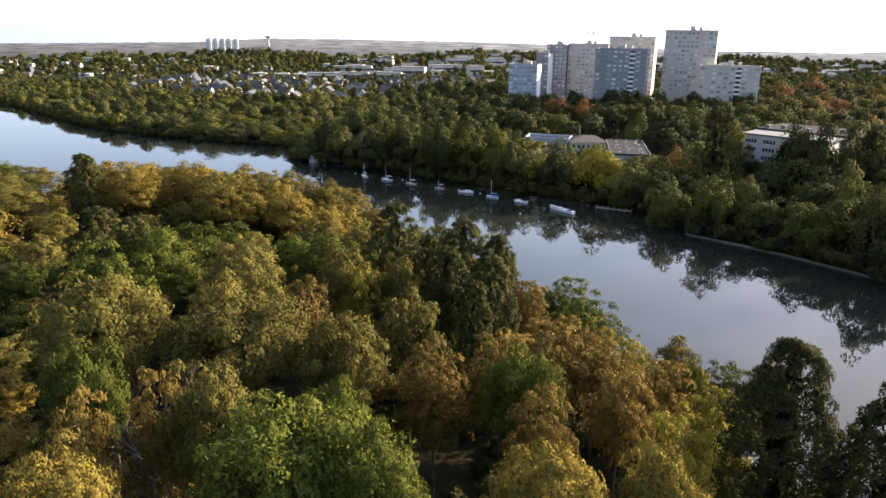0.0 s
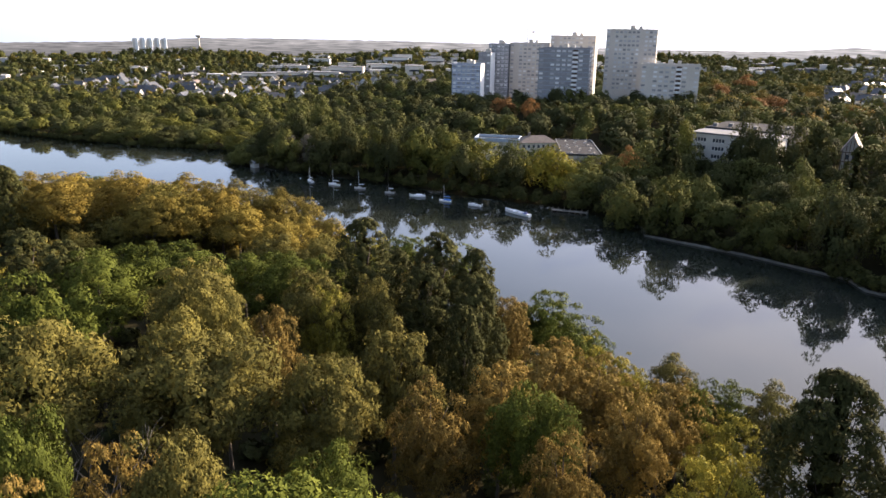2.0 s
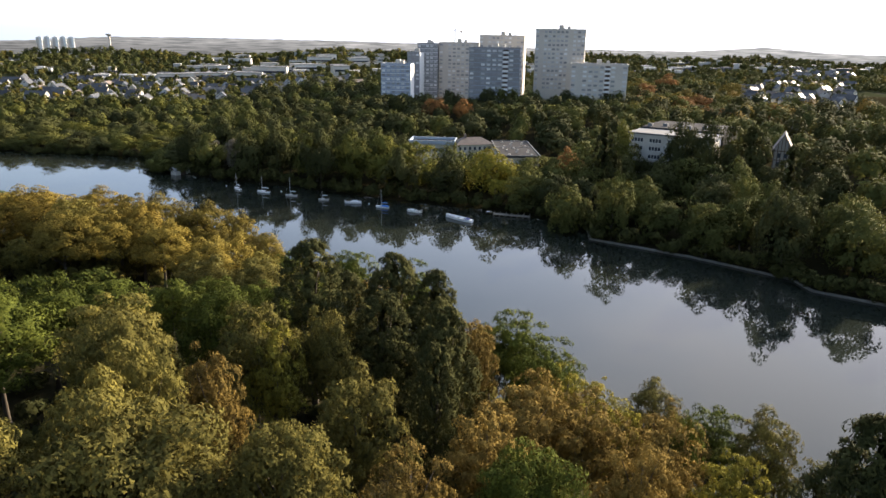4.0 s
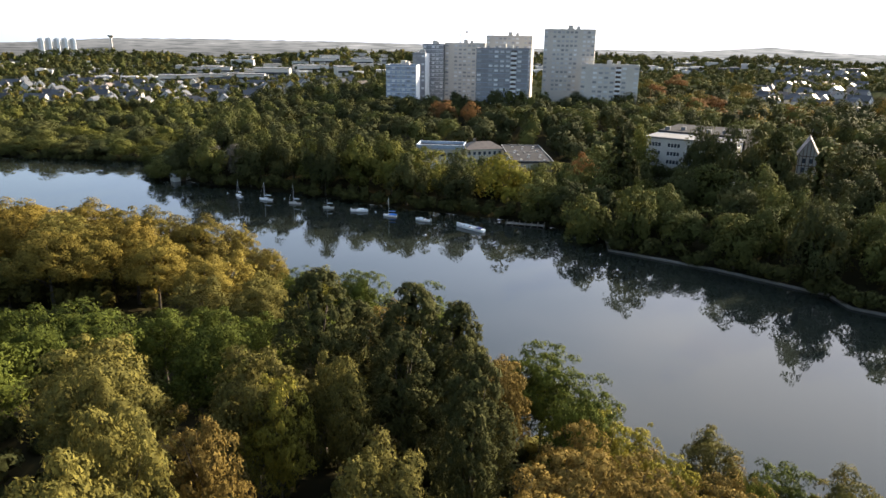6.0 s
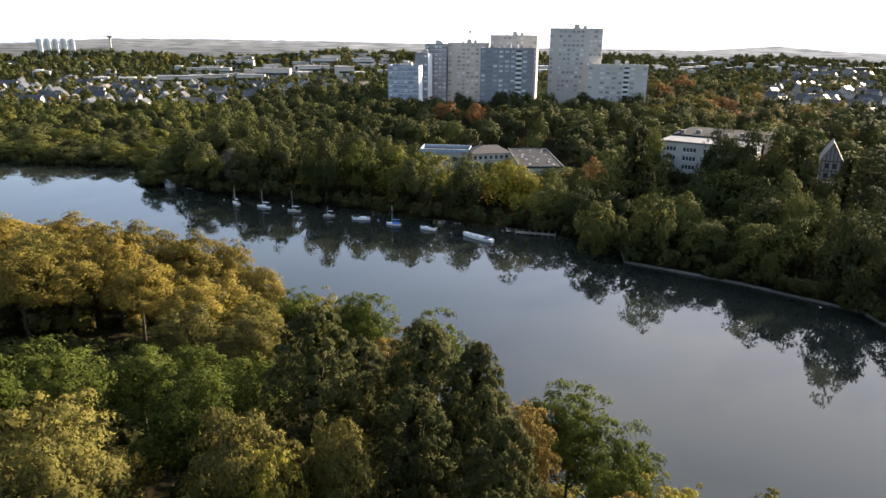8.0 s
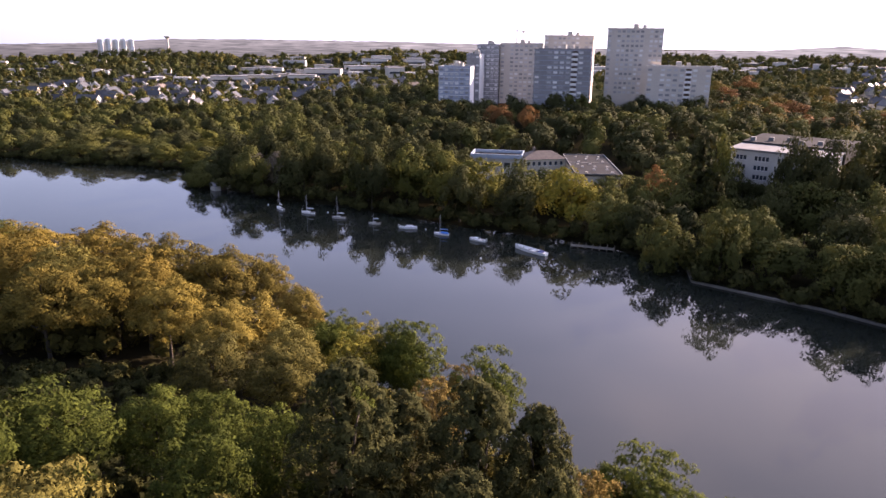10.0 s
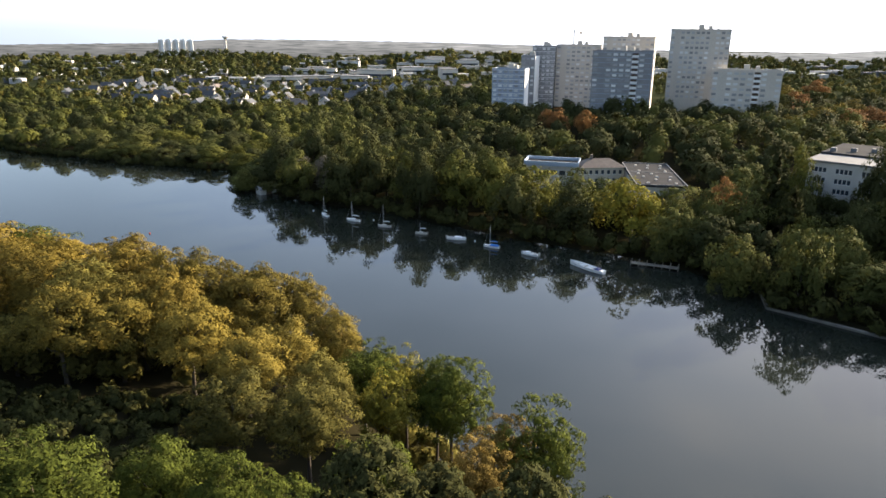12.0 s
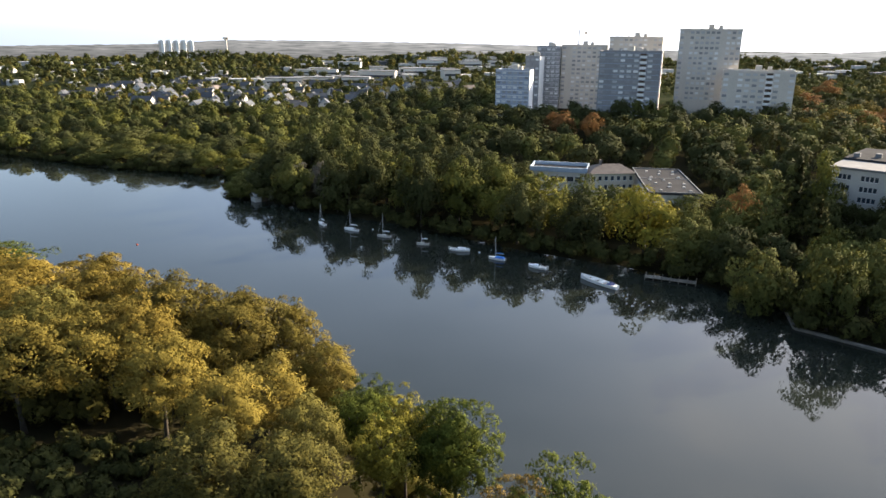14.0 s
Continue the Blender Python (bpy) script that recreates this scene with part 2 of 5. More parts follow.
def water():
    m, n, l, p = material("river_water")
    p.inputs["Base Color"].default_value = (0.012, 0.015, 0.012, 1)
    p.inputs["Roughness"].default_value, p.inputs["IOR"].default_value = 0.02, 1.333
    coord = n.new("ShaderNodeTexCoord")
    big, swell, fine = n.new("ShaderNodeTexNoise"), n.new("ShaderNodeTexNoise"), n.new("ShaderNodeTexNoise")
    turn = n.new("ShaderNodeMapping")
    turn.inputs["Rotation"].default_value[2], turn.inputs["Scale"].default_value = radians(38), (1.0, 0.35, 1)
    l.new(coord.outputs["Object"], turn.inputs["Vector"])
    for t, s, d in ((big, 0.018, 2), (swell, 0.55, 2), (fine, 2.2, 2)):
        t.inputs["Scale"].default_value, t.inputs["Detail"].default_value = s, d
        l.new((coord if t is big else turn).outputs["Object" if t is big else "Vector"], t.inputs["Vector"])
    mask = ramp(n, [(0.45, (0.12, 0.12, 0.12)), (0.66, (1, 1, 1))])
    l.new(big.outputs["Fac"], mask.inputs[0])
    add = n.new("ShaderNodeMath"); add.operation = "MULTIPLY_ADD"
    l.new(fine.outputs["Fac"], add.inputs[0]); add.inputs[1].default_value = 0.25
    l.new(swell.outputs["Fac"], add.inputs[2])
    mul = n.new("ShaderNodeMath"); mul.operation = "MULTIPLY"
    l.new(add.outputs[0], mul.inputs[0]); l.new(mask.outputs[0], mul.inputs[1])
    # fan of wind ripples off the moorings
    away, wave = n.new("ShaderNodeVectorMath"), n.new("ShaderNodeTexWave")
    away.operation = "DISTANCE"
    l.new(coord.outputs["Object"], away.inputs[0]); away.inputs[1].default_value = (26, 222, 0)
    wave.inputs["Scale"].default_value, wave.inputs["Distortion"].default_value, wave.inputs["Detail"].default_value = 0.14, 1.6, 1
    slant = n.new("ShaderNodeMapping")
    slant.inputs["Rotation"].default_value[2] = radians(40)
    l.new(coord.outputs["Object"], slant.inputs["Vector"]); l.new(slant.outputs[0], wave.inputs["Vector"])
    fan = ramp(n, [(0.0, (1, 1, 1)), (1.0, (0, 0, 0))])
    l.new(maths(n, l, "DIVIDE", away.outputs["Value"], 24.0), fan.inputs[0])
    ripple = maths(n, l, "MULTIPLY", wave.outputs["Fac"], fan.outputs[0])
    b = n.new("ShaderNodeBump")
    b.inputs["Strength"].default_value, b.inputs["Distance"].default_value = 0.07, 0.05
    l.new(maths(n, l, "MULTIPLY_ADD", ripple, 0.8, mul.outputs[0]), b.inputs["Height"]); l.new(b.outputs[0], p.inputs["Normal"])
    return m


WATER = water()


# ---- mesh helpers ----
def mesh_of(name, verts, faces, mats, smooth=False):
    me = bpy.data.meshes.new(name)
    me.from_pydata([tuple(v) for v in verts], [], [tuple(f) for f in faces])
    for m in mats if isinstance(mats, (list, tuple)) else [mats]:
        me.materials.append(m)
    if smooth:
        me.polygons.foreach_set("use_smooth", [True] * len(me.polygons))
    me.update()
    return me


def part(name, me, parent, label="", m=None):
    ob = new(name, me)
    ob.parent = parent
    if m is not None:
        ob.matrix_basis = m
    return tagged(ob, label) if label else ob


class Build:
    """Collects boxes, prisms and tubes into one mesh."""

    def __init__(self):
        self.v, self.f = [], []

    def add(self, verts, faces):
        k = len(self.v)
        self.v += [tuple(p) for p in verts]
        self.f += [tuple(i + k for i in f) for f in faces]
        return self

    def box(self, x0, y0, z0, x1, y1, z1, bev=0.0):
        if not bev:
            v = [(x0, y0, z0), (x1, y0, z0), (x1, y1, z0), (x0, y1, z0), (x0, y0, z1), (x1, y0, z1), (x1, y1, z1), (x0, y1, z1)]
            return self.add(v, [(0, 3, 2, 1), (4, 5, 6, 7), (0, 1, 5, 4), (1, 2, 6, 5), (2, 3, 7, 6), (3, 0, 4, 7)])
        b = bev
        ring = lambda z, s: [(x0 + s, y0 + s, z), (x1 - s, y0 + s, z), (x1 - s, y1 - s, z), (x0 + s, y1 - s, z)]
        v = ring(z0, 0) + ring(z1 - b, 0) + ring(z1, b)
        f = [(0, 3, 2, 1), (8, 9, 10, 11)]
        for k in (0, 4):
            f += [(k + i, k + (i + 1) % 4, k + 4 + (i + 1) % 4, k + 4 + i) for i in range(4)]
        return self.add(v, f)

    def tube(self, pts, radii, sides=7):
        v, f = [], []
        for i, (p, r) in enumerate(zip(pts, radii)):
            p = Vector(p)
            d = (Vector(pts[min(i + 1, len(pts) - 1)]) - Vector(pts[max(i - 1, 0)])).normalized()
            a = d.orthogonal().normalized()
            b = d.cross(a)
            v += [p + (a * math.cos(2 * math.pi * k / sides) + b * math.sin(2 * math.pi * k / sides)) * r for k in range(sides)]
        for i in range(len(pts) - 1):
            f += [(i * sides + k, i * sides + (k + 1) % sides, (i + 1) * sides + (k + 1) % sides, (i + 1) * sides + k) for k in range(sides)]
        f += [tuple(range(sides))[::-1], tuple((len(pts) - 1) * sides + k for k in range(sides))]
        return self.add(v, f)

    def mesh(self, name, mats, smooth=False):
        return mesh_of(name, self.v, self.f, mats, smooth)


def thing(name, label, category, group="", m=None, kind=""):
    ob = new(name)
    ob.empty_display_size = 0.5
    if m is not None:
        ob.matrix_basis = m
    return tagged(ob, label, category, group, kind)


# ---- land and water ----
NEAR_SHORE = [(420, -260), (110, 20), (60, 68), (47, 82), (40, 93), (34, 105), (27, 117), (18, 137), (9, 147), (2, 158),
              (-4, 170), (-14, 185), (-32, 200), (-64, 220), (-108, 232), (-150, 240), (-230, 275), (-330, 330), (-800, 560)]
FAR_SHORE = [(520, -160), (300, -10), (200, 72), (150, 122), (123, 151), (117.5, 157), (118.5, 165), (103, 186.5), (82.5, 207.8), (87, 221),
             (70, 240), (59, 250), (45, 258), (31, 268), (16, 281), (-1, 294), (-28, 312), (-47, 327), (-61, 335), (-72, 374), (-100, 386),
             (-126, 393), (-160, 413), (-196, 432), (-245, 482), (-300, 540), (-350, 592), (-430, 680), (-800, 890)]


def signed(line, x, y):
    """Distance to a shore line, above zero to the left of its run."""
    s = np.array(line, float)
    best, sign = np.full(x.shape, 1e9), np.ones(x.shape)
    for a, b in zip(s[:-1], s[1:]):
        ab = b - a
        t = np.clip(((x - a[0]) * ab[0] + (y - a[1]) * ab[1]) / (ab @ ab), 0, 1)
        d = np.hypot(x - a[0] - ab[0] * t, y - a[1] - ab[1] * t)
        c = ab[0] * (y - a[1]) - ab[1] * (x - a[0])
        near = d < best - 1e-9
        best, sign = np.where(near, d, best), np.where(near, np.where(c > 0, 1.0, -1.0), sign)
    return best * sign


def smooth(a, b, v):
    t = np.clip((v - a) / (b - a), 0, 1)
    return t * t * (3 - 2 * t)


SKYLINE = ([-70, -29, -24, -19, -13, -8, 3.5, 12, 20, 25, 31, 33, 35.5, 37, 39, 41, 43, 90], [29.6, 35.1, 36.7, 38.3, 46.2, 46.2, 43.8, 39.9, 35.1, 32.8, 33.5, 36.7, 41.8, 43.8, 40.6, 36.7, 35.1, 34.3])


def land(x, y):
    """Height of the ground."""
    x, y = np.atleast_1d(np.asarray(x, float)), np.atleast_1d(np.asarray(y, float))
    dn, df = signed(NEAR_SHORE, x, y), -signed(FAR_SHORE, x, y)
    near = 0.7 * smooth(0, 3, dn) + 15 * (1 - np.exp(-np.maximum(dn, 0) / 34))
    right = smooth(-70, 70, x)
    far = 0.7 * smooth(0, 3, df) + right * 11 * smooth(12, 150, df) + (1 - right) * (1.0 * smooth(10, 60, df) + 4 * smooth(120, 420, df))
    far += 1.5 * np.sin(x / 210 + 1) * np.sin(y / 260) * smooth(300, 700, df)
    far += 0.3 * (np.interp(np.degrees(np.arctan2(x, y - 78)), *SKYLINE) - 17) * smooth(850, 1380, np.hypot(x, y))
    far -= 90 * smooth(2500, 4200, np.hypot(x, y))
    z = np.where(dn > 0, near, np.where(df > 0, far, -3 * smooth(0, 7, np.minimum(-dn, -df))))
    return z


def ground(x, y):
    return float(land(x, y)[0])


def spread(lo, hi, step, outer, grow=1.25):
    v = list(np.arange(lo, hi + step, step))
    s, a = step, v[-1]
    while a < outer[1]:
        s *= grow; a += s; v.append(a)
    s, a = step, v[0]
    while a > outer[0]:
        s *= grow; a -= s; v.insert(0, a)
    return np.array(v)


def make_land():
    xs, ys = spread(-420, 420, 4, (-7000, 7000)), spread(-60, 640, 4, (-6000, 7000))
    gx, gy = np.meshgrid(xs, ys)
    gz = land(gx.ravel(), gy.ravel())
    near = (np.abs(gx.ravel()) < 430) & (gz > 0.6)
    bumps = np.array([noise.noise((a / 5, b / 5, 0)) for a, b in zip(gx.ravel(), gy.ravel())])
    gz = gz + 0.25 * bumps * near
    v = np.stack([gx.ravel(), gy.ravel(), gz], 1)
    idx = np.arange(len(v)).reshape(gx.shape)
    f = np.stack([idx[:-1, :-1], idx[:-1, 1:], idx[1:, 1:], idx[1:, :-1]], -1).reshape(-1, 4)
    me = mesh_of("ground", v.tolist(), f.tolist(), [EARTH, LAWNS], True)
    mid = v[f].mean(1)
    town = (mid[:, 1] > 600 - 0.1 * mid[:, 0]) & (np.abs(mid[:, 0]) < 3000)
    me.polygons.foreach_set("material_index", town.astype(np.int32))
    ob = new("ground", me)
    tagged(ob, "wooded ground with leaf litter and rough grass, sloping to a river", "ground", kind="structure")


make_land()
river = new("water", mesh_of("water", [(-850, -300, 0), (560, -300, 0), (560, 900, 0), (-850, 900, 0)], [(0, 1, 2, 3)], WATER))
tagged(river, "calm dark river water mirroring sky and trees", "river", kind="structure")


def quay():
    """Low stone quay wall with a pale coping, round the water garden's corner."""
    line = [(87, 221), (82.5, 207.8), (103, 186.5), (118.5, 165), (117.5, 157), (123, 151), (150, 122), (200, 72)]
    root = thing("quay_wall", "low weathered stone quay wall with a pale coping along the river", "wall", kind="structure")
    k = 0
    for (x0, y0), (x1, y1) in zip(line[:-1], line[1:]):
        a, b = Vector((x0, y0, 0)), Vector((x1, y1, 0))
        d = (b - a); length = d.length; ang = math.atan2(d.y, d.x)
        n = max(1, round(length / 3.2))
        body = Build().box(0, -0.3, -2.5, length, 0.3, 0.3)
        part("wall_base", body.mesh("wall_base", STONE), root, m=Matrix.Translation(a) @ Matrix.Rotation(ang, 4, "Z"))
        piece = Build().box(0.02, -0.4, 0.304, length / n - 0.02, 0.4, 0.52, 0.05).mesh("coping_stone", STONE)
        for i in range(n):
            part("coping_stone", piece, root, m=Matrix.Translation(a) @ Matrix.Rotation(ang, 4, "Z") @ Matrix.Translation((i * length / n, 0.03 * ((i * 7) % 3 - 1), 0.015 * ((i * 5) % 3))))


quay()


# ---- trees ----
def leaf_mesh(name, v, mat, soft=None):
    """Single leaf sprays, three corners each."""
    n = len(v) // 3
    me = bpy.data.meshes.new(name)
    me.vertices.add(3 * n); me.vertices.foreach_set("co", np.asarray(v, np.float32).ravel())
    me.loops.add(3 * n); me.loops.foreach_set("vertex_index", np.arange(3 * n, dtype=np.int32))
    me.polygons.add(n); me.polygons.foreach_set("loop_start", np.arange(0, 3 * n, 3, dtype=np.int32))
    me.materials.append(mat)
    me.update(calc_edges=True)
    if soft is not None:   # shade each spray partly as the crown's own surface
        me.polygons.foreach_set("use_smooth", [True] * n)
        me.normals_split_custom_set_from_vertices(np.repeat(soft, 3, 0).tolist())
    return me


def leaf_cloud(name, label, spots, per, size, leaf, seed, lumps=5):
    """Many crowns in one mesh, for woods and hedges whose trees nobody could count. spots: x, y, base, radius, height."""
    g = np.random.default_rng(seed)
    V, N = [], []
    for x, y, z, r, h in spots:
        inner = per // 6       # a denser heart that the light does not pass
        k = g.normal(size=(lumps, 3)); k /= np.linalg.norm(k, axis=1)[:, None]
        k[:, 2] = np.abs(k[:, 2])
        c = np.array([x, y, z + 0.46 * h]) + k * np.array([r * 1.2, r * 1.2, h * 0.5]) * g.uniform(0.12, 0.42, (lumps, 1))
        i = g.integers(0, lumps, per)
        d = g.normal(size=(per, 3)) + 0.6 * k[i] + np.array([0, 0, 0.25]); d /= np.linalg.norm(d, axis=1)[:, None]
        pos = c[i] + d * np.array([r * 0.56, r * 0.56, h * 0.28 + 0.1 * r]) * np.where(np.arange(per)[:, None] < inner, 0.6, g.uniform(0.78, 1.06, (per, 1)))
        nrm = d + g.normal(size=(per, 3)) * 0.35
        a = np.cross(nrm, g.normal(size=(per, 3))); a /= np.linalg.norm(a, axis=1)[:, None] + 1e-6
        b = np.cross(nrm, a); b /= np.linalg.norm(b, axis=1)[:, None] + 1e-6
        s = size * g.uniform(0.6, 1.3, (per, 1)) * np.where(np.arange(per)[:, None] < inner, 2.0, 1.0)
        o = pos - np.array([x, y, z + 0.2 * h]); o /= np.linalg.norm(o, axis=1)[:, None] + 1e-6
        nn = nrm / np.linalg.norm(nrm, axis=1)[:, None]
        nn = 0.26 * nn + 0.45 * d + 0.55 * o
        N.append(nn / np.linalg.norm(nn, axis=1)[:, None])
        V.append(np.stack([pos + a * s, pos - 0.6 * a * s + b * s * 0.8, pos - 0.6 * a * s - b * s * 0.8], 1).reshape(-1, 3))
    if V:
        tagged(new(name, leaf_mesh(name, np.concatenate(V), LEAF[leaf], np.concatenate(N))), label, "trees", kind="stuff")


def crown_mesh(name, seed, R, z0, z1, clumps, per, size, shape="dome", aspect=0.62, inner=200, flat=0.75, lump=1.0, low=-0.25, grain=0.5):
    """A crown of small leaf sprays set on many uneven clumps, with darker sprays inside."""
    g = np.random.default_rng(seed)
    h = z1 - z0
    if shape == "dome":
        u = g.uniform(low, 1.0, clumps)
        phi = g.uniform(0, 2 * np.pi, clumps)
        s = np.sqrt(np.maximum(0, 1 - u * u))
        lobes = 1 + 0.2 * np.sin(3 * phi + g.uniform(0, 6)) * s + 0.14 * np.sin(5 * phi + 4 * u + g.uniform(0, 6))
        rad = g.uniform(0.58, 0.92, clumps) * lobes
        zc = z0 + 0.42 * h
        c = np.stack([s * np.cos(phi) * R * rad, s * np.sin(phi) * R * rad, zc + np.where(u > 0, 0.55, 0.40) * h * u * rad], 1)
        rc = R * g.uniform(0.17, 0.32, clumps) * lump
    elif shape == "pine":
        t = g.uniform(0, 1, clumps)
        phi = g.uniform(0, 2 * np.pi, clumps)
        prof = (1 - t) ** 0.42 * np.minimum(1, 0.6 + 2.2 * t) * (0.9 + 0.1 * np.sin(t * 19 + 3 * np.sin(2 * phi)))
        rad = R * prof * g.uniform(0.62, 1.0, clumps)
        c = np.stack([np.cos(phi) * rad, np.sin(phi) * rad, z0 + t * h * 0.95 - 0.1 * rad], 1)
        rc = R * g.uniform(0.09, 0.18, clumps) * (0.65 + 0.45 * (1 - t))
    else:   # open, layered sprays
        u = g.uniform(-0.3, 1.0, clumps)
        phi = g.uniform(0, 2 * np.pi, clumps)
        s = np.sqrt(1 - u * u)
        rad = g.uniform(0.3, 1.0, clumps)
        c = np.stack([s * np.cos(phi) * R * rad, s * np.sin(phi) * R * rad, z0 + 0.4 * h + 0.55 * h * u * rad], 1)
        rc = R * g.uniform(0.10, 0.22, clumps)
    mid = np.array([0, 0, z0 + 0.35 * h])
    out = c - mid
    out /= np.linalg.norm(out, axis=1)[:, None] + 1e-6
    C, O, S = np.repeat(c, per, 0), np.repeat(out, per, 0), np.repeat(rc, per)
    n = len(C)
    d = g.normal(size=(n, 3))
    d /= np.linalg.norm(d, axis=1)[:, None]
    d = d + 0.7 * O + np.array([0, 0, 0.3])
    d /= np.linalg.norm(d, axis=1)[:, None]
    pos = C + d * (S * g.uniform(0.72, 1.12, n))[:, None] * np.array([1, 1, flat])
    nrm = d + g.normal(size=(n, 3)) * 0.45
    sz = size * g.uniform(0.55, 1.35, n)
    if inner:
        q = g.normal(size=(inner, 3)); q /= np.linalg.norm(q, axis=1)[:, None]
        q *= g.uniform(0.2, 0.62, inner)[:, None]
        if shape == "pine":
            t = g.uniform(0, 0.9, inner)
            pi = np.stack([q[:, 0] * R * 0.7 * (1 - t), q[:, 1] * R * 0.7 * (1 - t), z0 + t * h], 1)
        else:
            pi = np.stack([q[:, 0] * R, q[:, 1] * R, z0 + 0.4 * h + q[:, 2] * h * 0.5], 1)
        pos = np.vstack([pos, pi]); nrm = np.vstack([nrm, g.normal(size=(inner, 3))])
        sz = np.concatenate([sz, size * g.uniform(1.6, 2.6, inner)])
        n += inner
    nrm /= np.linalg.norm(nrm, axis=1)[:, None] + 1e-6
    o = pos - mid
    o /= np.linalg.norm(o, axis=1)[:, None] + 1e-6
    full = np.vstack([d, o[len(d):]])
    soft = grain * nrm + 0.5 * full + 0.42 * o
    soft /= np.linalg.norm(soft, axis=1)[:, None] + 1e-6
    a = 0.9 * o + np.array([0, 0, 0.15]) + g.normal(size=(n, 3)) * 0.4       # sprays fan outwards
    a -= nrm * np.sum(a * nrm, axis=1)[:, None]
    a /= np.linalg.norm(a, axis=1)[:, None] + 1e-6
    b = np.cross(nrm, a)
    a *= sz[:, None] * 0.62; b *= sz[:, None] * 0.62 * aspect
    bend = nrm * (sz * 0.12)[:, None]
    v = np.stack([pos + a - bend, pos - 0.6 * a + b, pos - 0.6 * a - b + bend], 1).reshape(-1, 3)
    return leaf_mesh(name, v, LEAF["mid"], soft)


def trunk_mesh(name, seed, height, r0, reach, limbs=7, sides=7):
    g = random.Random(seed)
    b = Build()
    pts, radii = [], []
    for i in range(6):
        t = i / 5
        pts.append((0.35 * math.sin(t * 3 + seed) * t, 0.35 * math.cos(t * 2.3 + seed) * t, -0.8 + t * (height * 0.88 + 0.8)))
        radii.append(r0 * (1.25 if i == 0 else 1 - 0.85 * t))
    b.tube(pts, radii, sides)
    for k in range(limbs):
        t = g.uniform(0.35, 0.8)
        z = height * 0.88 * t
        ang = k * 2.4 + g.uniform(-0.4, 0.4)
        far = reach * g.uniform(0.5, 0.85) * (1.15 - 0.5 * t)
        base = (0, 0, z)
        midp = (math.cos(ang) * far * 0.5, math.sin(ang) * far * 0.5, z + height * 0.09)
        end = (math.cos(ang) * far, math.sin(ang) * far, z + height * g.uniform(0.14, 0.26))
        b.tube([base, midp, end], [r0 * 0.42, r0 * 0.26, r0 * 0.06], 5)
    return b.mesh(name, BARK, True)


# near trees are 16 m tall and 5 m in radius before scaling
NEAR_DOME = [(crown_mesh("crown", 10 + i, 5, 4.4, 16, 140, 84, 0.37, "dome", 0.5, inner=520, low=-0.36), trunk_mesh("trunk", i, 15, 0.32, 4.0)) for i in range(5)]
LOW_DOME = [(crown_mesh("crown", 150 + i, 5, 3.6, 16, 100, 44, 0.5, "dome", 0.52, inner=320, low=-0.36), trunk_mesh("trunk", 150 + i, 15, 0.32, 4.0)) for i in range(3)]
FINE_DOME = [(crown_mesh("crown", 110 + i, 5, 6.2, 16, 165, 100, 0.33, "dome", 0.48, inner=800), trunk_mesh("trunk", 110 + i, 15, 0.32, 4.0)) for i in range(4)]
FINE_OPEN = [(crown_mesh("crown", 130 + i, 5, 3.2, 16, 280, 60, 0.28, "open", 0.48, inner=700), trunk_mesh("trunk", 120 + i, 15.5, 0.26, 4.6, 12)) for i in range(3)]
FINE_PINE = [(crown_mesh("crown", 140 + i, 5.2, 4.6, 16, 430, 52, 0.37, "pine", 0.3, 1700, 0.7), trunk_mesh("trunk", 140 + i, 15, 0.36, 1.8, 12)) for i in range(2)]
NEAR_OPEN = [(crown_mesh("crown", 30 + i, 5, 3.2, 16, 220, 46, 0.35, "open", 0.5, inner=420), trunk_mesh("trunk", 20 + i, 15.5, 0.26, 4.6, 10)) for i in range(3)]
NEAR_PINE = [(crown_mesh("crown", 40 + i, 5.2, 4.6, 16, 300, 42, 0.4, "pine", 0.32, 700, 0.7), trunk_mesh("trunk", 40 + i, 15, 0.36, 1.8, 9)) for i in range(3)]
FAR_DOME = [(crown_mesh("crown", 60 + i, 5, 0.2, 10.5, 46, 70, 0.51, "dome", 0.66, inner=260, flat=0.9, lump=1.4, low=-0.42, grain=0.24), trunk_mesh("trunk", 60 + i, 8, 0.3, 2.6, 2, 5)) for i in range(5)]
FAR_PINE = [(crown_mesh("crown", 70 + i, 4.6, 0.8, 16, 80, 30, 0.75, "pine", 0.7, 240, 0.6), trunk_mesh("trunk", 70 + i, 13, 0.3, 2.2, 2, 5)) for i in range(2)]
TREES = []


def tree(shapes, leaf, x, y, top, r, name, label, group, base=None, low=False):
    base = ground(x, y) if base is None else base
    if y < 68 and not low and shapes[0] in (NEAR_DOME[0], NEAR_OPEN[0], NEAR_PINE[0]):      # the camera passes close over these
        shapes = FINE_DOME if shapes is NEAR_DOME else FINE_OPEN if shapes is NEAR_OPEN else FINE_PINE
    crown, trunk = shapes[len(TREES) % len(shapes)]
    h = max(3.0, top - base)
    root = thing(name, label, "tree", group, Matrix.LocRotScale((x, y, base), Euler((0, 0, random.uniform(0, 6.28))), (r / 5, r / 5, h / (10.5 if shapes is FAR_DOME else 16))))
    part("trunk", trunk, root)
    c = part("crown", crown, root)
    c.material_slots[0].link = "OBJECT"
    c.material_slots[0].material = LEAF[leaf]
    TREES.append((x, y, r))


